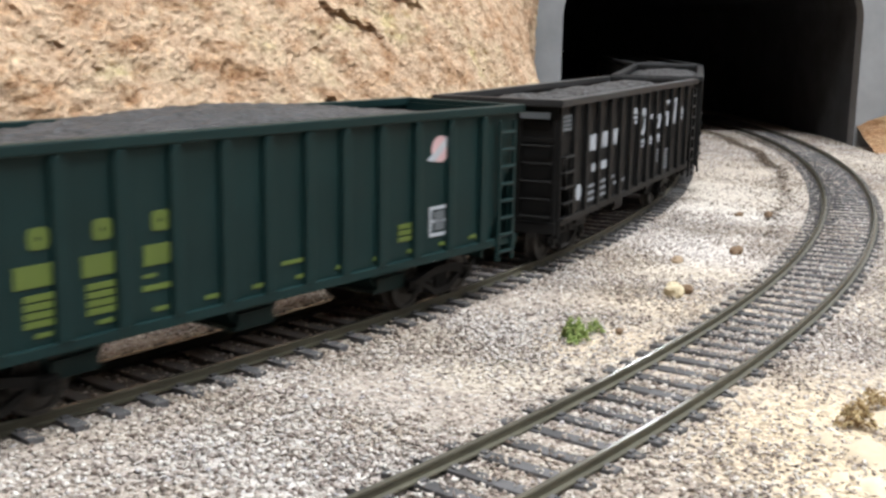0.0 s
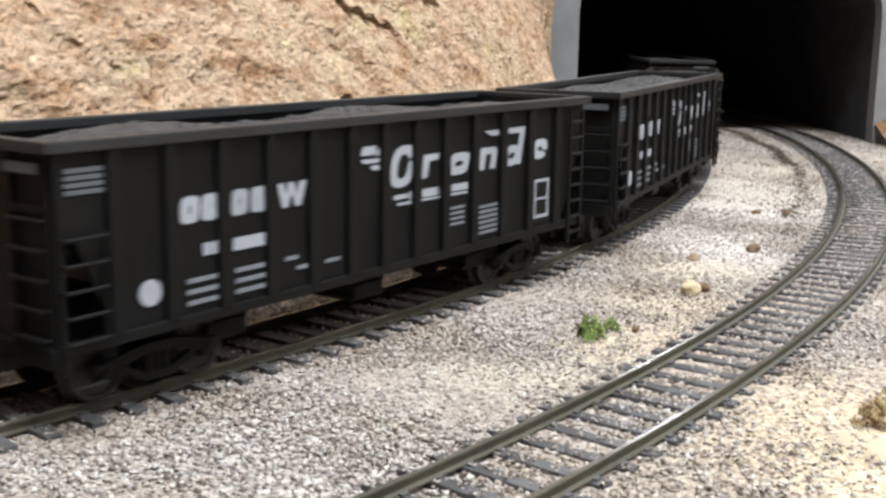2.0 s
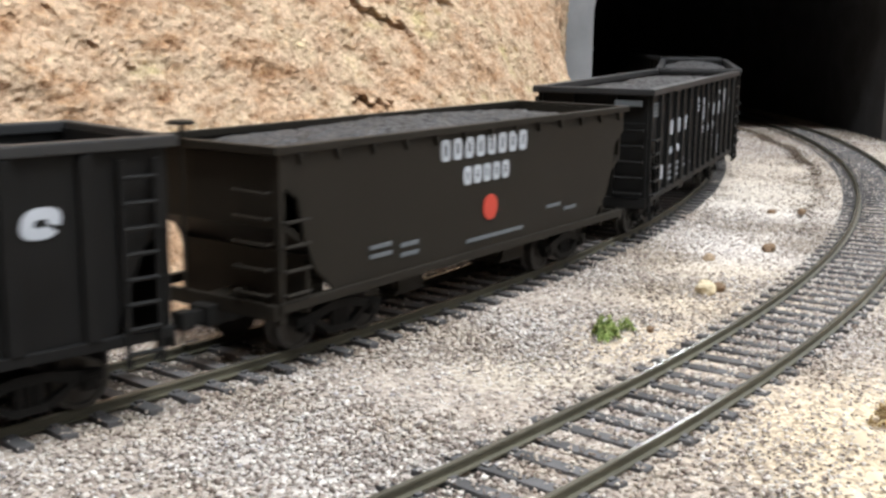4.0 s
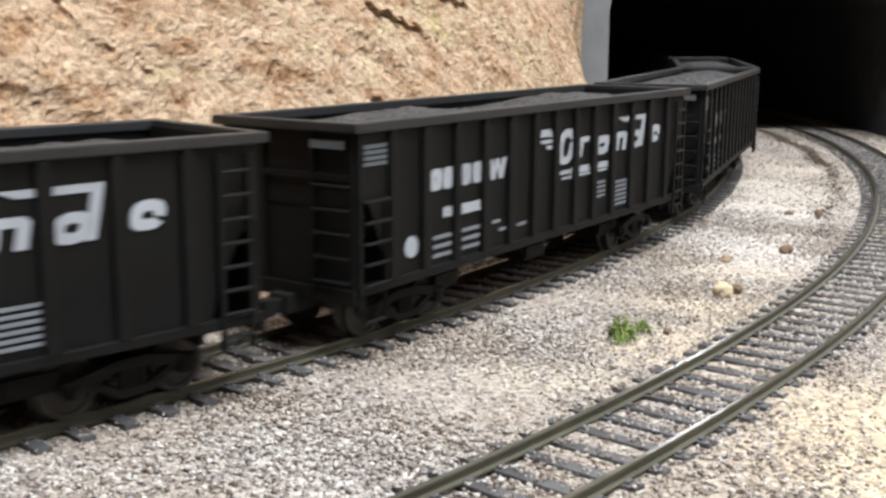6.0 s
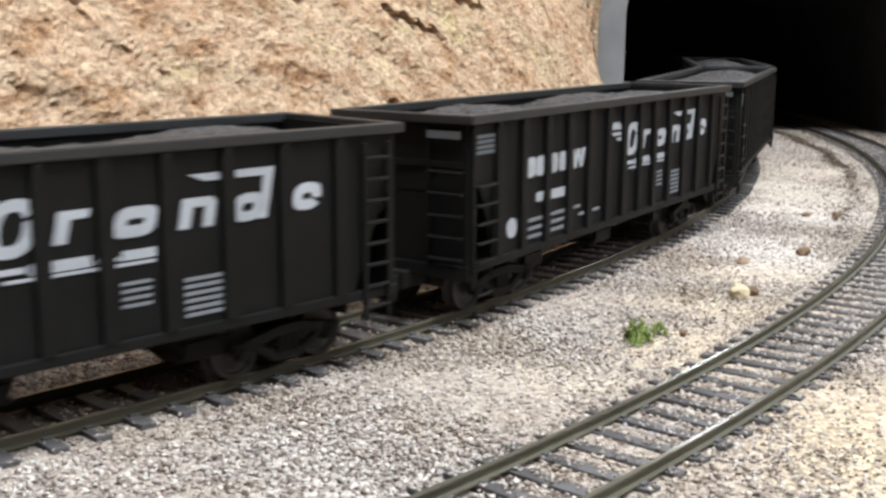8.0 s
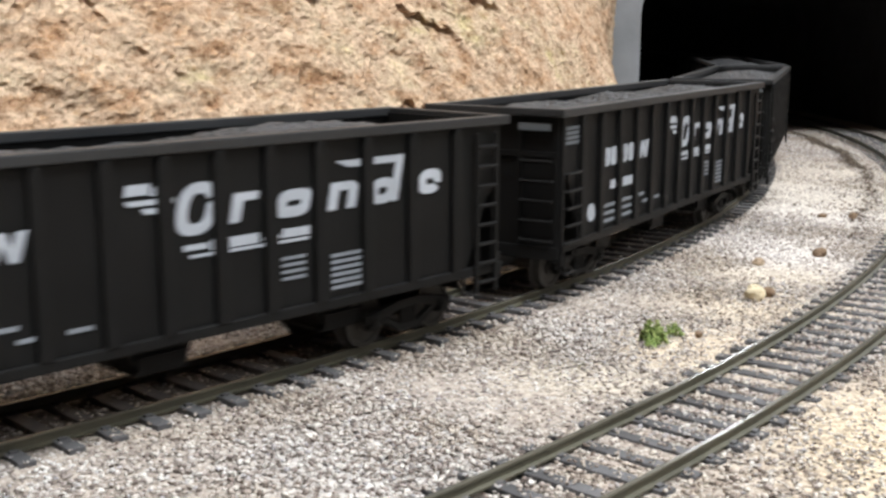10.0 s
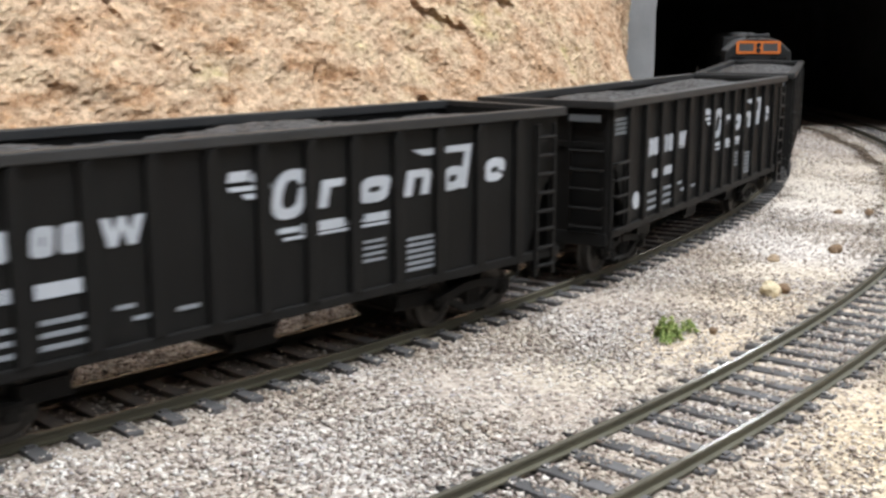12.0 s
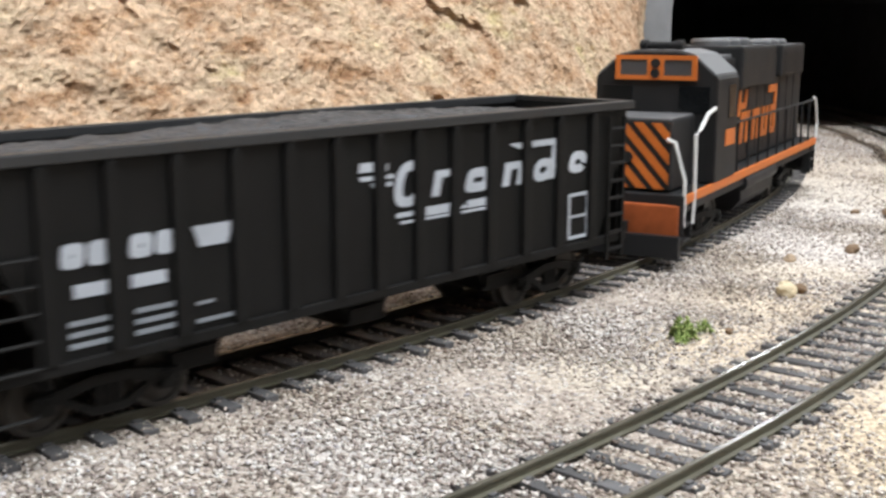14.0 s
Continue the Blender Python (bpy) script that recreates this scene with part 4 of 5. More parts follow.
def end_sheet(bm):
    box(bm, -CAR_L / 2 + 0.8, -CAR_L / 2 + 1.6, -15.6, 15.6, 28.0, 43.2)


def slope_sheet(bm):
    c = CAR_L / 2
    prism(bm, [(-c + 1.0, 28.6), (-c + 24.0, 13.2), (-c + 24.6, 14.2), (-c + 1.6, 29.6)], -15.6, 15.6)


def end_web(bm):
    c = CAR_L / 2
    prism(bm, [(-c + 1.6, 9.8), (-c + 10.9, 9.8), (-c + 10.9, 20.6), (-c + 1.6, 27.4)], -1.0, 1.0)


def end_partition(bm):
    box(bm, -CAR_L / 2 + 11.0, -CAR_L / 2 + 12.0, -15.5, 15.5, 9.0, 20.5)


def end_panel(bm):
    box(bm, -CAR_L / 2 + 1.0, -CAR_L / 2 + 1.5, -15.6, 15.6, 10.0, 28.0)


def floor_sheet(bm):
    box(bm, -CAR_L / 2 + 24, CAR_L / 2 - 24, -15.6, 15.6, 12.6, 13.6)


def chute(bm):
    """A discharge bay below the sill, with its gate."""
    prism(bm, [(-8.0, 13.0), (8.0, 13.0), (4.6, 6.0), (-4.6, 6.0)], -10.6, 10.6)
    box(bm, -5.2, 5.2, -11.0, 11.0, 5.3, 6.0)
    for y in (-10.9, 10.9):
        box(bm, -4.6, 4.6, y - 0.5, y + 0.5, 6.0, 8.6)


RIBS = (10.9, 22.0, 33.6, 44.9, 56.0, 67.0, 77.2, 87.7, 98.0, 109.0, 120.5, 132.3, 144.6)


def rib(bm):
    prism(bm, [(-1.25, 13.2), (1.25, 13.2), (1.25, 40.5), (0.7, 42.2), (-0.7, 42.2), (-1.25, 40.5)], -18.25, -17.05, 0.25)


def rim_side(bm):
    box(bm, -CAR_L / 2, CAR_L / 2, -18.25, -15.4, 42.4, 44.25, 0.3)


def rim_end(bm):
    box(bm, -CAR_L / 2 - 1.2, -CAR_L / 2 + 1.1, -18.25, 18.25, 42.45, 44.3, 0.3)


def sill(bm):
    box(bm, -CAR_L / 2 + 0.4, CAR_L / 2 - 0.4, -18.0, -16.1, 11.6, 13.4, 0.25)


def corner_post(bm):
    box(bm, -CAR_L / 2 + 0.5, -CAR_L / 2 + 1.7, -17.6, -16.3, 8.5, 42.4, 0.2)


def ladder_stile(bm):
    box(bm, -0.45, 0.45, -18.6, -17.9, 8.0, 41.0)


def ladder_rung(bm):
    c = CAR_L / 2
    tube(bm, [(c - 9.0, -18.4, 0), (c - 3.2, -18.4, 0)], 0.42, 6)


def grab(bm):
    c = CAR_L / 2
    tube(bm, [(-c + 1.0, -17.4, 0), (-c + 1.2, -18.5, 0), (-c + 8.8, -18.5, 0), (-c + 9.0, -17.2, 0)], 0.36, 6)


def grab_post(bm):
    box(bm, -CAR_L / 2 + 8.6, -CAR_L / 2 + 9.6, -17.6, -16.6, 11.8, 29.8)


def stirrup(bm):
    c = CAR_L / 2
    tube(bm, [(-c + 1.6, -17.4, 12.0), (-c + 1.8, -17.8, 6.2), (-c + 8.2, -17.8, 6.2), (-c + 8.4, -17.4, 12.0)], 0.4, 6)


def end_grabs(bm):
    c = CAR_L / 2
    for k in range(5):
        z = 14.0 + k * 4.6
        tube(bm, [(-c + 0.9, -15.2, z), (-c - 0.8, -15.2, z), (-c - 0.8, -7.2, z), (-c + 0.9, -7.2, z)], 0.36, 6)
    box(bm, -c - 0.4, -c + 0.9, -16.8, 16.8, 9.6, 12.6, 0.2)
    for y in (-15.9, -6.4, 6.4, 15.9):
        box(bm, -c + 0.1, -c + 0.9, y - 0.5, y + 0.5, 12.4, 42.4)
    box(bm, -c + 0.2, -c + 0.8, -16.0, 16.0, 33.2, 34.4)


def coupler(half):
    def make(bm):
        box(bm, -half - 3.0, -half + 8.0, -2.6, 2.6, 6.6, 10.6, 0.4)
        box(bm, -half - 6.2, -half - 2.6, -1.2, 1.2, 7.4, 9.8, 0.3)
        prism(bm, [(-half - 8.6, 7.0), (-half - 8.6, 10.4), (-half - 5.6, 10.4), (-half - 5.6, 7.0)], -2.0, 1.0, 0.4)
        tube(bm, [(-half - 6.4, 0.4, 7.0), (-half - 6.6, 0.6, 4.0), (-half - 5.2, 0.9, 2.6)], 0.3, 6)
    return make


def brake_gear(bm):
    lathe(bm, [(3.2, -9.5), (3.2, 1.0)], "x", 14, (CAR_L / 2 - 13, -5, 11.0))
    tube(bm, [(-CAR_L / 2 + 6, 7, 10.6), (CAR_L / 2 - 8, 7, 10.6)], 0.5, 6)
    box(bm, -CAR_L / 2 + 2, CAR_L / 2 - 2, -2.6, 2.6, 9.6, 12.8)


def hopper_car(paint_, label, scheme, group="coal train cars", heap=2.4, level=39.6, humps=2, seed=1.0):
    car = tagged(new("hopper_car"), label, "hopper car", group)

    def sh(key, make, m=paint_):
        return shared(CACHE, f"{key}_{m.name}", make, m)
    piece("body", sh("floor_sheet", floor_sheet), car)
    side_pair("side_sheet", sh("side_sheet", side_sheet), car, 0)
    side_pair("end_sheet", sh("end_sheet", end_sheet), car, 0)
    side_pair("slope_sheet", sh("slope_sheet", slope_sheet), car, 0)
    for nm, mk in (("end_web", end_web), ("end_partition", end_partition), ("end_panel", end_panel)):
        side_pair(nm, sh(nm, mk), car, 0)
    piece("coal_load", coal_mesh("coal_load", -CAR_L / 2 + 2.0, CAR_L / 2 - 2.0, 15.4, level, heap, humps, seed), car, label="loose black coal")
    for u in RIBS:
        x = u - CAR_L / 2
        me = sh("rib", rib)
        piece("rib", me, car, x)
        piece("rib", me, car, -x, rz=180)
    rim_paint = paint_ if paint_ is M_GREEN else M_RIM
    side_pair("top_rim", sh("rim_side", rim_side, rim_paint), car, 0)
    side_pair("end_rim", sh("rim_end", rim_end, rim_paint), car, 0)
    side_pair("side_sill", sh("sill", sill), car, 0)
    side_pair("corner_post", sh("corner_post", corner_post), car, 0)
    for u in (9.0, 3.2):
        side_pair("ladder_stile", sh("ladder_stile", ladder_stile), car, CAR_L / 2 - u)
    for k in range(8):
        side_pair("ladder_rung", sh("ladder_rung", ladder_rung), car, 0, 10.2 + k * 4.0)
    for k in range(5):
        side_pair("grab_iron", sh("grab", grab), car, 0, 13.5 + k * 4.0)
    side_pair("grab_post", sh("grab_post", grab_post), car, 0)
    side_pair("stirrup", sh("stirrup", stirrup), car, 0)
    side_pair("end_frame", sh("end_grabs", end_grabs), car, 0)
    side_pair("coupler", shared(CACHE, "coupler", coupler(CAR_L / 2), M_TRUCK), car, 0)
    piece("brake_gear", sh("brake_gear", brake_gear, M_TRUCK), car)
    for x in (-40.0, 0.0, 40.0):
        piece("discharge_chute", sh("chute", chute), car, x)
    for name, material, lb, key, make in MARKS[scheme]:
        piece(name, sh(key, make, material), car, MARK_SHIFT if name != "end_stencil" else 0.0, label=lb)
    trucks = [make_truck(car, x, 20.5, 5.25) for x in (-56.0, 56.0)]
    return car, trucks


# ---- the lower offset-side hopper in brown-black ----
LOW_L = 137.0


def low_side(bm):
    c = LOW_L / 2
    prism(bm, [(-c + 16, 12.0), (c - 16, 12.0), (c - 10, 17.5), (c - 7, 24.0), (c - 5.5, 31.0), (c - 0.8, 34.0), (c - 0.8, 40.0), (-c + 0.8, 40.0), (-c + 0.8, 34.0), (-c + 5.5, 31.0), (-c + 7, 24.0), (-c + 10, 17.5)], -17.2, -16.4)


def low_end_sheet(bm):
    box(bm, -LOW_L / 2 + 0.8, -LOW_L / 2 + 1.6, -16.4, 16.4, 26.0, 40.0)


def low_slope(bm):
    c = LOW_L / 2
    prism(bm, [(-c + 1.0, 26.6), (-c + 22.0, 12.4), (-c + 22.6, 13.4), (-c + 1.6, 27.6)], -16.4, 16.4)


def low_post(bm):
    c = LOW_L / 2
    box(bm, -c + 0.5, -c + 1.9, -17.4, -16.2, 8.4, 40.0, 0.15)


def low_partition(bm):
    box(bm, -LOW_L / 2 + 9.0, -LOW_L / 2 + 10.0, -16.0, 16.0, 9.0, 20.0)


def low_floor(bm):
    box(bm, -LOW_L / 2 + 22, LOW_L / 2 - 22, -16.4, 16.4, 12.0, 13.0)


def low_centre_sill(bm):
    box(bm, -LOW_L / 2 + 1, LOW_L / 2 - 1, -2.4, 2.4, 9.4, 11.9)


def low_rim(bm):
    c = LOW_L / 2
    box(bm, -c, c, -18.0, -16.0, 39.2, 40.6, 0.2)
    for k in range(13):
        prism(bm, [(-c + 5 + k * 10.55, 39.3), (-c + 6.4 + k * 10.55, 39.3), (-c + 5.7 + k * 10.55, 37.2)], -18.0, -17.2)


def low_sill(bm):
    box(bm, -LOW_L / 2 + 0.4, LOW_L / 2 - 0.4, -17.9, -16.2, 10.8, 12.6, 0.2)


def low_end(bm):
    c = LOW_L / 2
    box(bm, -c - 1.0, -c + 1.2, -18.0, 18.0, 39.2, 40.7, 0.2)
    box(bm, -c - 0.4, -c + 0.9, -16.8, 16.8, 9.4, 12.2, 0.2)
    for k in range(5):
        tube(bm, [(-c + 0.9, -15.2, 14 + k * 4.6), (-c - 0.8, -15.2, 14 + k * 4.6), (-c - 0.8, -7.2, 14 + k * 4.6), (-c + 0.9, -7.2, 14 + k * 4.6)], 0.36, 6)
    for k in range(4):
        tube(bm, [(-c + 1.0, -17.6, 14 + k * 4.4), (-c + 1.2, -18.3, 14 + k * 4.4), (-c + 7.6, -18.3, 14 + k * 4.4)], 0.36, 6)


def brake_wheel(bm):
    c = LOW_L / 2
    tube(bm, [(-c - 0.8, 5.5, 12), (-c - 0.8, 5.5, 43.5)], 0.4, 6)
    lathe(bm, [(2.6, 43.4), (2.6, 43.9), (2.0, 44.1)], "z", 16, (-c - 0.8, 5.5, 0))


def low_hopper():
    car = tagged(new("hopper_car"), "short brown-black offset-side hopper with white block marking and red disc", "hopper car", "coal train cars")

    def sh(key, make, m=M_BROWNBLACK):
        return shared(CACHE, f"{key}_{m.name}", make, m)
    piece("body", sh("low_floor", low_floor), car)
    piece("centre_sill", sh("low_centre_sill", low_centre_sill), car)
    for nm, mk in (("side_sheet", low_side), ("end_sheet", low_end_sheet), ("slope_sheet", low_slope), ("corner_post", low_post), ("end_partition", low_partition)):
        side_pair(nm, sh("low_" + nm, mk), car, 0)
    piece("coal_load", coal_mesh("coal_load", -LOW_L / 2 + 1.8, LOW_L / 2 - 1.8, 15.9, 38.8, 2.2, 1, 9.0), car, label="loose dark coal")
    side_pair("top_rim", sh("low_rim", low_rim), car, 0)
    side_pair("side_sill", sh("low_sill", low_sill), car, 0)
    side_pair("end_frame", sh("low_end", low_end), car, 0)
    piece("brake_wheel", sh("brake_wheel", brake_wheel), car)
    side_pair("coupler", shared(CACHE, "low_coupler", coupler(LOW_L / 2), M_TRUCK), car, 0)
    for x in (-21.0, 21.0):
        piece("discharge_chute", sh("chute", chute), car, x)
    for name, material, lb, key, make in MARKS["low"]:
        ob = piece(name, sh(key, make, material), car, label=lb)
        ob.location.y = -0.2 * MM
    return car, [make_truck(car, x, 19.0, 5.25) for x in (-45.0, 45.0)]


# ---- road-switcher locomotive, black with orange; u runs from its cab end ----
LOCO_L = 186.0


def locomotive():
    c = LOCO_L / 2
    loco = tagged(new("locomotive"), "black diesel locomotive with orange striped nose and orange lettering shapes", "locomotive")

    def add(name, make, m, label="", parent=None):
        bm = bmesh.new()
        make(bm)
        return part(name, mm(bm), m, parent or loco, label)

    def frame_(bm):
        box(bm, -c + 6, c - 4, -16.8, 16.8, 13.0, 17.6, 0.2)
        box(bm, -c + 6, c - 4, -6, 6, 8.5, 13.0)
    add("frame", frame_, M_LOCO)
    for sd in (-1, 1):
        add("sill_stripe", lambda bm: box(bm, -c + 5.6, c - 3.6, sd * 17.2 - 0.4, sd * 17.2 + 0.4, 15.6, 18.0, 0.1), M_ORANGE, "orange edge stripe")

    def cab(bm):
        tmp = bmesh.new()
        ring = [(-17.8, 18), (-17.8, 47.2), (-10.5, 53.4), (-6, 54.4), (6, 54.4), (10.5, 53.4), (17.8, 47.2), (17.8, 18)]
        a = [tmp.verts.new((31 - c, y, z)) for y, z in ring]
        b = [tmp.verts.new((54 - c, y, z)) for y, z in ring]
        tmp.faces.new(a)
        tmp.faces.new(b[::-1])
        for i in range(8):
            tmp.faces.new((a[i], b[i], b[(i + 1) % 8], a[(i + 1) % 8]))
        bmesh.ops.bevel(tmp, geom=tmp.edges[:], offset=0.35, segments=2, affect="EDGES")
        join(bm, tmp)
    body = add("cab", cab, M_LOCO)

    def roof(bm):
        prism_x(bm, [(-17.0, 48.2), (-10.6, 53.7), (-6, 54.75), (6, 54.75), (10.6, 53.7), (17.0, 48.2), (16.8, 47.9), (-16.8, 47.9)], 31.2 - c, 54.6 - c)
    add("cab_roof", roof, M_LOCOGREY, "grey cab roof", body)
    for sd in (-1, 1):
        for u0, u1, z0, z1 in ((43.0, 50.5, 35.5, 45.0),):
            add("side_window", lambda bm: box(bm, u0 - c, u1 - c, sd * 17.95 - 0.15, sd * 17.95 + 0.15, z0, z1, 0.1), M_GLASS_DARK, "dark side window", body)
        add("number_panel", lambda bm: box(bm, 41 - c, 51 - c, sd * 17.95 - 0.12, sd * 17.95 + 0.12, 27.6, 32.2), M_ORANGE, "orange number panel", body)
    # front face over the nose
    for y0, y1, z0, z1 in ((-11.8, -10.4, 46.4, 53.2), (-2.4, 2.4, 46.4, 53.2), (10.4, 11.8, 46.4, 53.2), (-10.4, -2.4, 52.0, 53.2), (2.4, 10.4, 52.0, 53.2), (-10.4, -2.4, 46.4, 47.6), (2.4, 10.4, 46.4, 47.6)):
        add("board_frame", lambda bm: box(bm, 30.3 - c, 31.1 - c, y0, y1, z0, z1), M_ORANGE, "orange bar framing the number boards", body)
    for sd in (-1, 1):
        add("number_board", lambda bm: box(bm, 30.6 - c, 31.2 - c, sd * 6.4 - 4.0, sd * 6.4 + 4.0, 47.6, 52.0), M_NUMBER, "dark grey number board", body)
        add("windshield", lambda bm: box(bm, 30.75 - c, 31.2 - c, sd * 11.2 - 4.4, sd * 11.2 + 4.4, 37.2, 44.8, 0.1), M_GLASS_DARK, "dark windshield", body)
    for z in (48.2, 51.0):
        add("headlight", lambda bm: lathe(bm, [(1.35, 29.9 - c), (1.35, 31.0 - c)], "x", 16, (0, 0, z)), M_LOCO, "black headlight", body)

    def horn(bm):
        tube(bm, [(36 - c, -5, 55.9), (36 - c, 5, 55.9)], 1.1, 10)
        for y in (-5.2, 5.2):
            lathe(bm, [(1.6, y - 1.0), (1.6, y + 1.0)], "y", 14, (36 - c, 0, 55.9))
        box(bm, 35 - c, 37 - c, -1, 1, 54.4, 55.8)
    add("horn", horn, M_LOCO, "black roof beacon and horn", body)

    # short nose with striped front
    def nose(bm):
        box(bm, 9 - c, 31 - c, -12.0, 12.0, 18, 37.0, 0.9)
    n_ = add("nose", nose, M_LOCO)
    for k in range(9):
        def stripe(bm):
            lo, hi = 18.6, 36.2
            y0 = -28.0 + k * 4.9
            # a band that falls from one side to the other, cut to the nose front
            band = [(y0, hi), (y0 + 2.7, hi), (y0 + 2.7 + 16.0, lo), (y0 + 16.0, lo)]
            pts = clip_band(band, -11.4, 11.4)
            if len(pts) > 2:
                a = [bm.verts.new((8.88 - c, -y, z)) for y, z in pts]
                b = [bm.verts.new((9.3 - c, -y, z)) for y, z in pts]
                bm.faces.new(a)
                bm.faces.new(b[::-1])
                for i in range(len(a)):
                    bm.faces.new((a[i], b[i], b[(i + 1) % len(a)], a[(i + 1) % len(a)]))
        add("nose_stripe", stripe, M_ORANGE, "orange slanting stripe", n_)
    add("nose_top", lambda bm: box(bm, 9.3 - c, 30.6 - c, -11.3, 11.3, 36.7, 37.4, 0.3), M_LOCOGREY, "grey nose top", n_)
    add("nose_light", lambda bm: lathe(bm, [(1.5, 8.3 - c), (1.5, 9.2 - c)], "x", 16, (0, 0, 27)), M_LOCO, "", n_)

    # long hood
    def hood(bm):
        box(bm, 54 - c, 178 - c, -11.0, 11.0, 18, 51.6, 0.8)
    h_ = add("long_hood", hood, M_LOCO)
    for k in range(10):
        add("hood_seam", lambda bm: box(bm, 60 - c + k * 11.5, 60.5 - c + k * 11.5, -11.2, 11.2, 20, 46), M_LOCO, "", h_)
    add("dynamic_brake", lambda bm: box(bm, 76 - c, 122 - c, -13.4, 13.4, 42, 55.0, 1.0), M_LOCO, "", h_)
    add("hood_roof", lambda bm: box(bm, 54.6 - c, 177 - c, -9.6, 9.6, 51.3, 52.6, 0.4), M_LOCOGREY, "grey hood roof", h_)
    add("radiator", lambda bm: box(bm, 134 - c, 172 - c, -13.0, 13.0, 43.5, 54.6, 1.0), M_LOCO, "", h_)
    for x in (86, 99, 112):
        add("fan", lambda bm: lathe(bm, [(6.2, 54.8), (6.2, 56.4), (5.6, 57.2), (1.5, 57.3)], "z", 24, (x - c, 0, 0)), M_LOCOGREY, "round grey fan housing", h_)
    for x in (143, 156, 168):
        add("fan", lambda bm: lathe(bm, [(6.6, 54.4), (6.6, 55.6), (6.0, 56.3), (1.5, 56.4)], "z", 24, (x - c, 0, 0)), M_LOCOGREY, "round grey fan housing", h_)
    for k in range(8):
        add("louvre", lambda bm: box(bm, 137 - c, 169 - c, -13.3, 13.3, 44.6 + k * 1.0, 45.0 + k * 1.0), M_LOCO, "", h_)
    for k in range(6):
        add("louvre", lambda bm: box(bm, 57 - c, 70 - c, -11.35, 11.35, 40.0 + k * 1.2, 40.5 + k * 1.2), M_LOCO, "", h_)

    for u0, w, z0, z1 in ((84, 2.6, 24, 34), (91, 2.6, 24, 34), (88, 7, 31, 34), (100, 2.6, 24, 34), (106, 2.6, 24, 34), (101, 6, 31.5, 34), (113, 2.4, 24, 34), (119, 2.4, 24, 34), (114, 6, 24, 26),
                          (125, 2.4, 24, 34), (131, 2.6, 24, 41), (126, 6, 24, 26), (126, 6, 32, 34), (122, 12, 38.5, 41), (80, 2.6, 33, 41), (82, 8, 35, 37), (88, 2.6, 36, 41)):
        add("emblem_shape", lambda bm: prism(bm, [(u0 - c, z0), (u0 + w - c, z0), (u0 + w + 1.5 - c, z1), (u0 + 1.5 - c, z1)], -11.5, -11.1), M_ORANGE, "orange slanting emblem shape", h_)

    # pilots, steps, plough
    add("pilot", lambda bm: box(bm, 3.6 - c, 6 - c, -16.0, 16.0, 6.6, 15.2, 0.4), M_ORANGE_DIRTY, "grimy orange front pilot")
    add("plough", lambda bm: prism_x(bm, [(-17, 1.6), (-17, 7.4), (17, 7.4), (17, 1.6)], 1.6 - c, 3.8 - c), M_LOCO)
    add("pilot", lambda bm: box(bm, c - 4, c - 1.6, -16.5, 16.5, 4.5, 17.8, 0.4), M_LOCO)
    for x in (8.5, 178.5):
        for sd in (-1, 1):
            def steps(bm):
                for z in (5.2, 9.4, 13.6):
                    box(bm, x - 3.6 - c, x + 3.6 - c, sd * 15.4 - 1.8, sd * 15.4 + 1.8, z, z + 0.7)
                for e in (-3.6, 3.6):
                    box(bm, x + e - 0.3 - c, x + e + 0.3 - c, sd * 15.4 - 1.8, sd * 15.4 + 1.8, 4.6, 17.8)
            add("step_well", steps, M_LOCO)

    def tank(bm):
        prism_x(bm, [(-15.5, 7.5), (-15.5, 12.8), (15.5, 12.8), (15.5, 7.5), (12.5, 4.2), (-12.5, 4.2)], 72 - c, 116 - c)
    add("fuel_tank", tank, M_LOCO)
    for sd in (-1, 1):
        add("air_reservoir", lambda bm: lathe(bm, [(2.4, 70 - c), (2.4, 112 - c)], "x", 14, (0, sd * 15.6, 13.2)), M_LOCO, "black air tank")

    # handrails
    for sd in (-1, 1):
        add("end_handrail", lambda bm: (tube(bm, [(6.4 - c, sd * 16.8, 9.5), (5.4 - c, sd * 17.0, 13), (5.4 - c, sd * 17.0, 22), (5.6 - c, sd * 14.0, 31.5), (9.0 - c, sd * 11.0, 32.0)], 0.54, 8),), M_RAILING, "white front handrail")
        add("end_handrail", lambda bm: (tube(bm, [(13.2 - c, sd * 17.2, 9.5), (13.4 - c, sd * 17.4, 18), (13.0 - c, sd * 17.2, 33.0), (18 - c, sd * 17.2, 34.4), (24 - c, sd * 17.3, 38.0), (30.8 - c, sd * 17.4, 39.0)], 0.54, 8),), M_RAILING, "white cab step handrail")
        add("end_handrail", lambda bm: (tube(bm, [(c - 2.6, sd * 16.8, 12), (c - 1.4, sd * 17.0, 24), (c - 5.0, sd * 16.6, 33), (c - 9, sd * 16.6, 34.0)], 0.54, 8),), M_RAILING, "white rear handrail")
        add("handrail", lambda bm: (tube(bm, [(54.5 - c, sd * 16.6, 33.0), (c - 9.5, sd * 16.6, 33.0)], 0.4, 8),), M_LOCO)
        for k in range(9):
            add("stanchion", lambda bm: (tube(bm, [((60 + k * 13.6) - c, sd * 16.8, 17.6), ((60 + k * 13.6) - c, sd * 16.6, 33.2)], 0.38, 6),), M_LOCO)
    for e in (0, 180):
        piece("coupler", shared(CACHE, "loco_coupler", coupler(LOCO_L / 2 - 4), M_TRUCK), loco, rz=e)
    trucks = [make_truck(loco, x, 31.0, 5.75) for x in (38 - c, 150 - c)]
    return loco, trucks


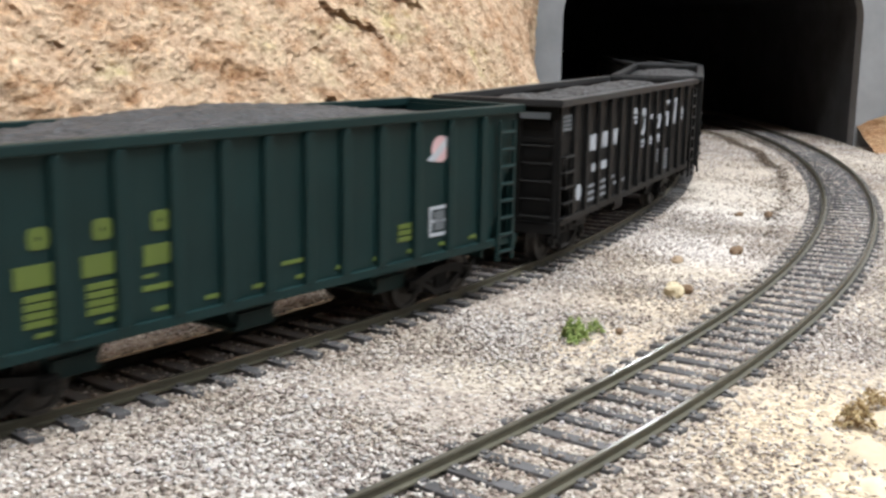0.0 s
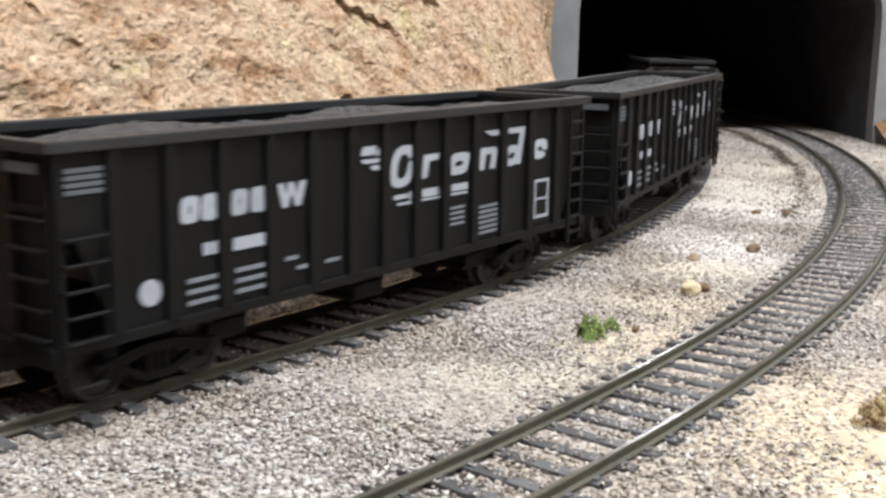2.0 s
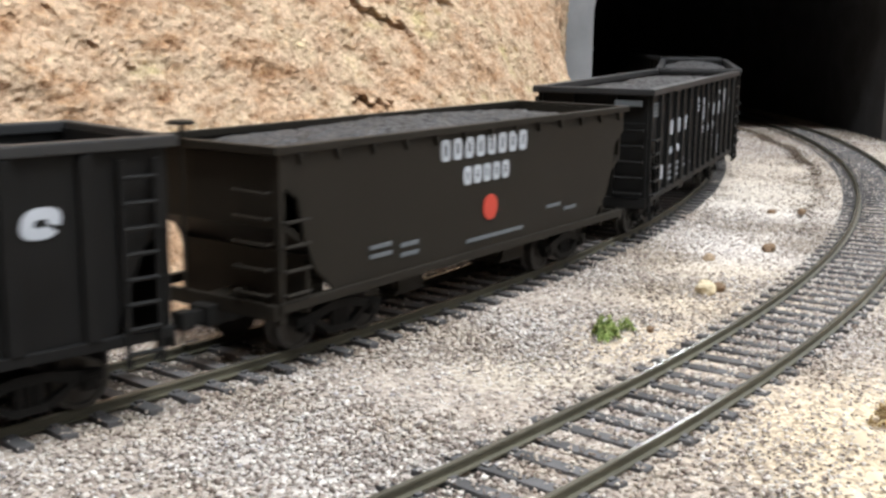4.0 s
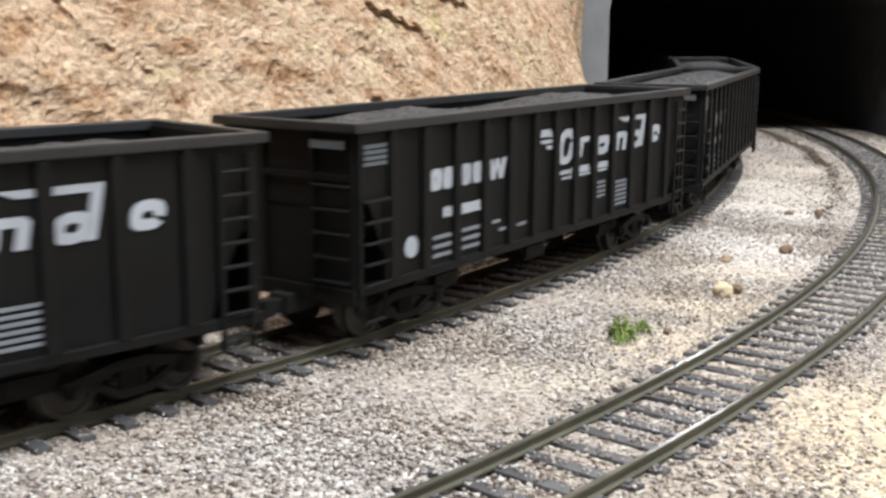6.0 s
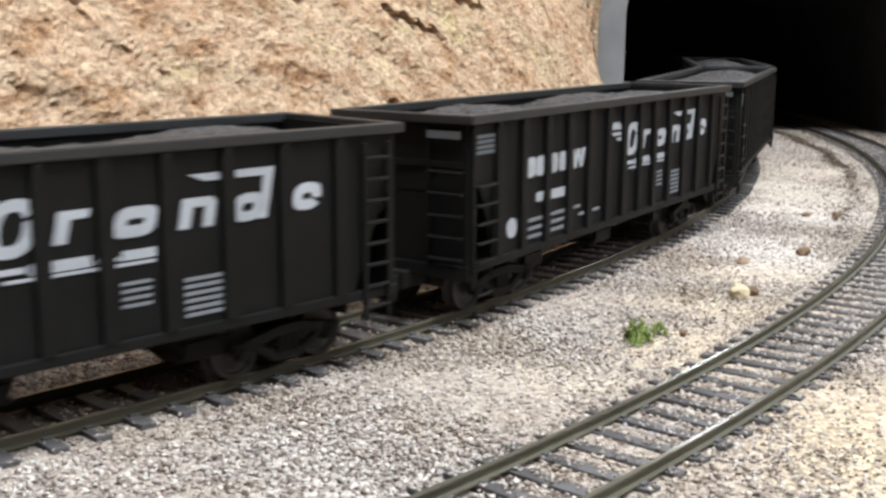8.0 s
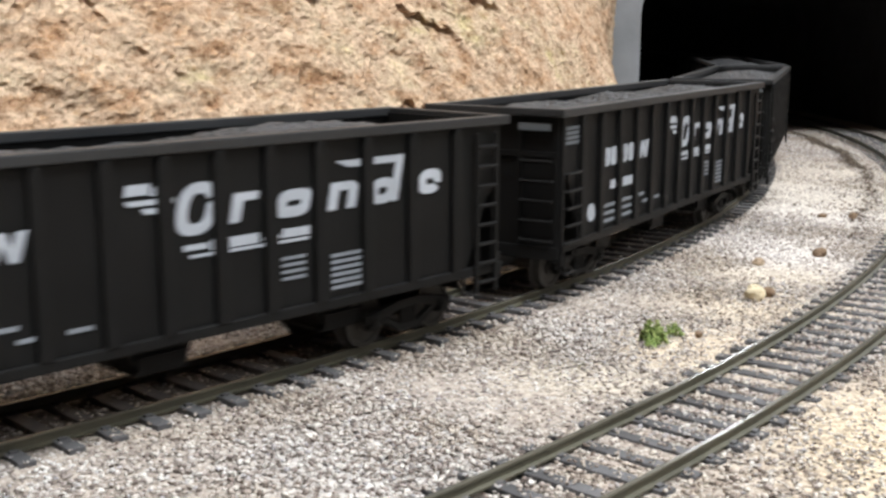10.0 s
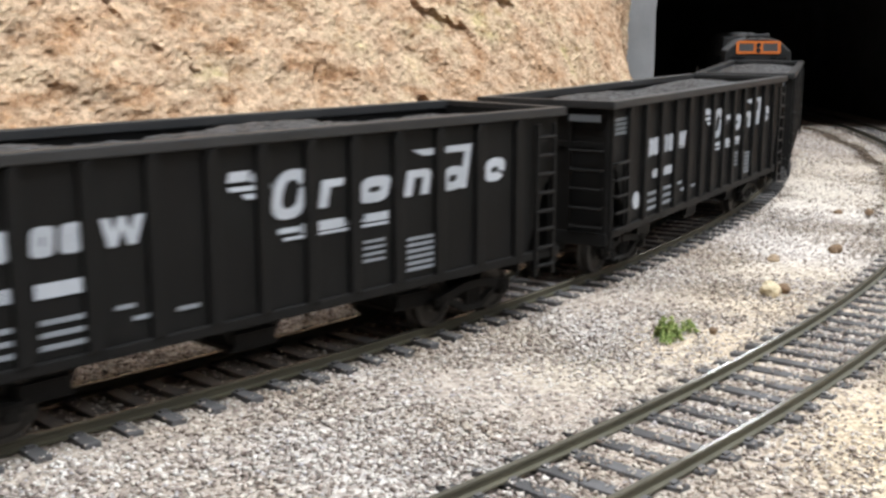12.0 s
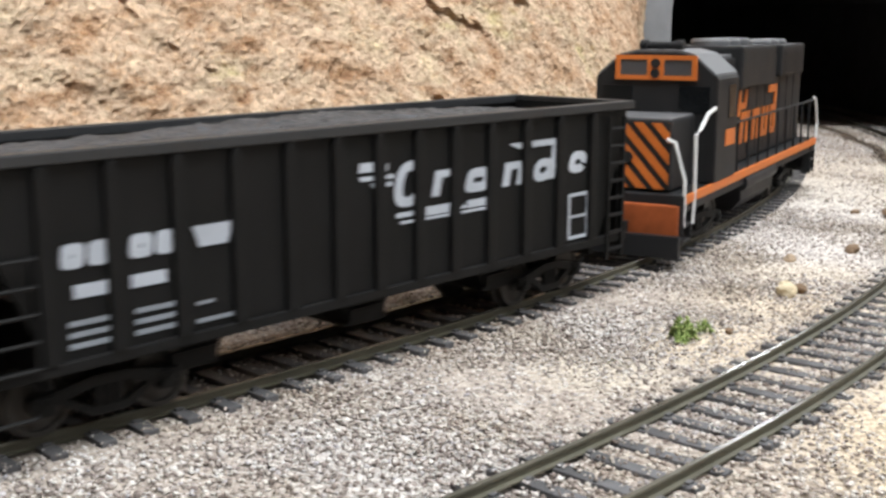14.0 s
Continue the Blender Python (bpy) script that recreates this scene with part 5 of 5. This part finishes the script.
def prism_x(bm, outline, x0, x1):
    """An outline in y, z, drawn out from x0 to x1."""
    a = [bm.verts.new((x0, y, z)) for y, z in outline]
    b = [bm.verts.new((x1, y, z)) for y, z in outline]
    bm.faces.new(a)
    bm.faces.new(b[::-1])
    for i in range(len(a)):
        bm.faces.new((a[i], b[i], b[(i + 1) % len(a)], a[(i + 1) % len(a)]))


def clip_band(poly, lo, hi):
    """Cuts a convex outline in y, z to lo <= y <= hi."""
    for limit, sign in ((lo, 1), (hi, -1)):
        out = []
        for (y0, z0), (y1, z1) in zip(poly, poly[1:] + poly[:1]):
            in0, in1 = sign * (y0 - limit) >= 0, sign * (y1 - limit) >= 0
            if in0:
                out.append((y0, z0))
            if in0 != in1:
                k = (limit - y0) / (y1 - y0)
                out.append((limit, z0 + (z1 - z0) * k))
        poly = out
        if not poly:
            return []
    return poly


M_NUMBER = paint("number_board", (0.06, 0.06, 0.065), 0.4, 0.1)

# ---- the train, from the camera's end to the tunnel ----
PITCH = (CAR_L + CAR_GAP) * MM
TRAIN = []          # (thing, trucks, near end behind the first black car, length, truck reach, wheel radius, truck base)
BLACK_LABEL = "black ribbed coal hopper with white emblem shapes"


def assemble():
    def put(made, near, length, reach, radius, base):
        TRAIN.append((made[0], made[1], near, length, reach, radius, base))
    put(hopper_car(M_GREEN, "dark green ribbed coal hopper with yellow markings and pink emblem", "yellow", heap=5.0, level=41.6, humps=1, seed=3.0), -PITCH, CAR_L * MM, 0.056, 0.00525, 0.0205)
    near = 0.0
    for k in range(1, 14):
        if k == 4:
            put(low_hopper(), near, LOW_L * MM, 0.045, 0.00525, 0.019)
            near += 0.1540
            continue
        boxed = k in (2, 13)
        scheme = "white_last" if k == 13 else "white_box" if k == 2 else "white"
        label = BLACK_LABEL + (" and outlined box" if boxed else "")
        put(hopper_car(M_BLACK, label, scheme, heap=2.9 if k != 13 else 2.6, level=40.9 if k != 13 else 42.0, humps=(2, 3, 2.5)[k % 3] if k != 13 else 1, seed=2.0 + k * 1.7),
            near, CAR_L * MM, 0.056, 0.00525, 0.0205)
        near += PITCH
    put(locomotive(), near + 0.0035, LOCO_L * MM, 0.056, 0.00575, 0.031)


assemble()

# Distance of the first black car's near end along the track, by time.
RUN = ((0.0, 0.2987), (0.5, 0.2135), (1.5, 0.0506), (3.0, -0.1891), (5.5, -0.5816), (6.5, -0.7457), (7.5, -0.9079), (8.0, -0.9902), (10.5, -1.4008), (11.0, -1.4879), (12.5, -1.7428), (13.0, -1.8241), (13.8, -1.9581), (14.0, -1.9914))


def run_at(t):
    """A smooth curve through the rows of RUN."""
    n = len(RUN)
    i = max(0, min(n - 2, sum(1 for r in RUN if r[0] <= t) - 1))

    def slope(j):
        a, b = RUN[max(j - 1, 0)], RUN[min(j + 1, n - 1)]
        return (b[1] - a[1]) / (b[0] - a[0])
    (t0, d0), (t1, d1) = RUN[i], RUN[i + 1]
    h = t1 - t0
    u = (t - t0) / h
    return ((2 * u ** 3 - 3 * u ** 2 + 1) * d0 + (u ** 3 - 2 * u ** 2 + u) * h * slope(i)
            + (-2 * u ** 3 + 3 * u ** 2) * d1 + (u ** 3 - u ** 2) * h * slope(i + 1))


def car_pose(centre, reach):
    a, b = on_track(centre - reach), on_track(centre + reach)
    m = (a + b) / 2
    return pose(m[0], m[1], 0, 0, 0, math.degrees(math.atan2(b[1] - a[1], b[0] - a[0])))


def motions():
    for thing, trucks, near, length, reach, radius, base in TRAIN:
        centre = lambda t: run_at(t) + near + length / 2
        times = [k * 0.25 for k in range(57)]
        walk(thing, [(t, car_pose(centre(t), reach)) for t in times])
        for truck, side in zip(trucks, (-1, 1)):
            x = truck.location.x
            rows = []
            for t in times:
                d = centre(t) + side * reach
                a, b = on_track(d - base / 2), on_track(d + base / 2)
                p, q = on_track(centre(t) - reach), on_track(centre(t) + reach)
                turn = math.atan2(b[1] - a[1], b[0] - a[0]) - math.atan2(q[1] - p[1], q[0] - p[0])
                rows.append((t, pose(x, 0, 0, 0, 0, math.degrees(turn))))
            walk(truck, rows)
            for ws in [o for o in truck.children if o.name.startswith("wheelset")]:
                wx = ws.location.x
                rows = []
                last = None
                for fr in range(0, 421):
                    t = fr / 30
                    d = centre(t)
                    if 0.0 < d < 1.0 or fr in (0, 420):
                        hold = math.degrees(d / radius) if 0.0 < d < 1.0 else (last if last is not None else math.degrees(1.0 / radius))
                        last = hold
                        rows.append((t, pose(wx, 0, radius, 0, hold, 0)))
                walk(ws, rows)


motions()
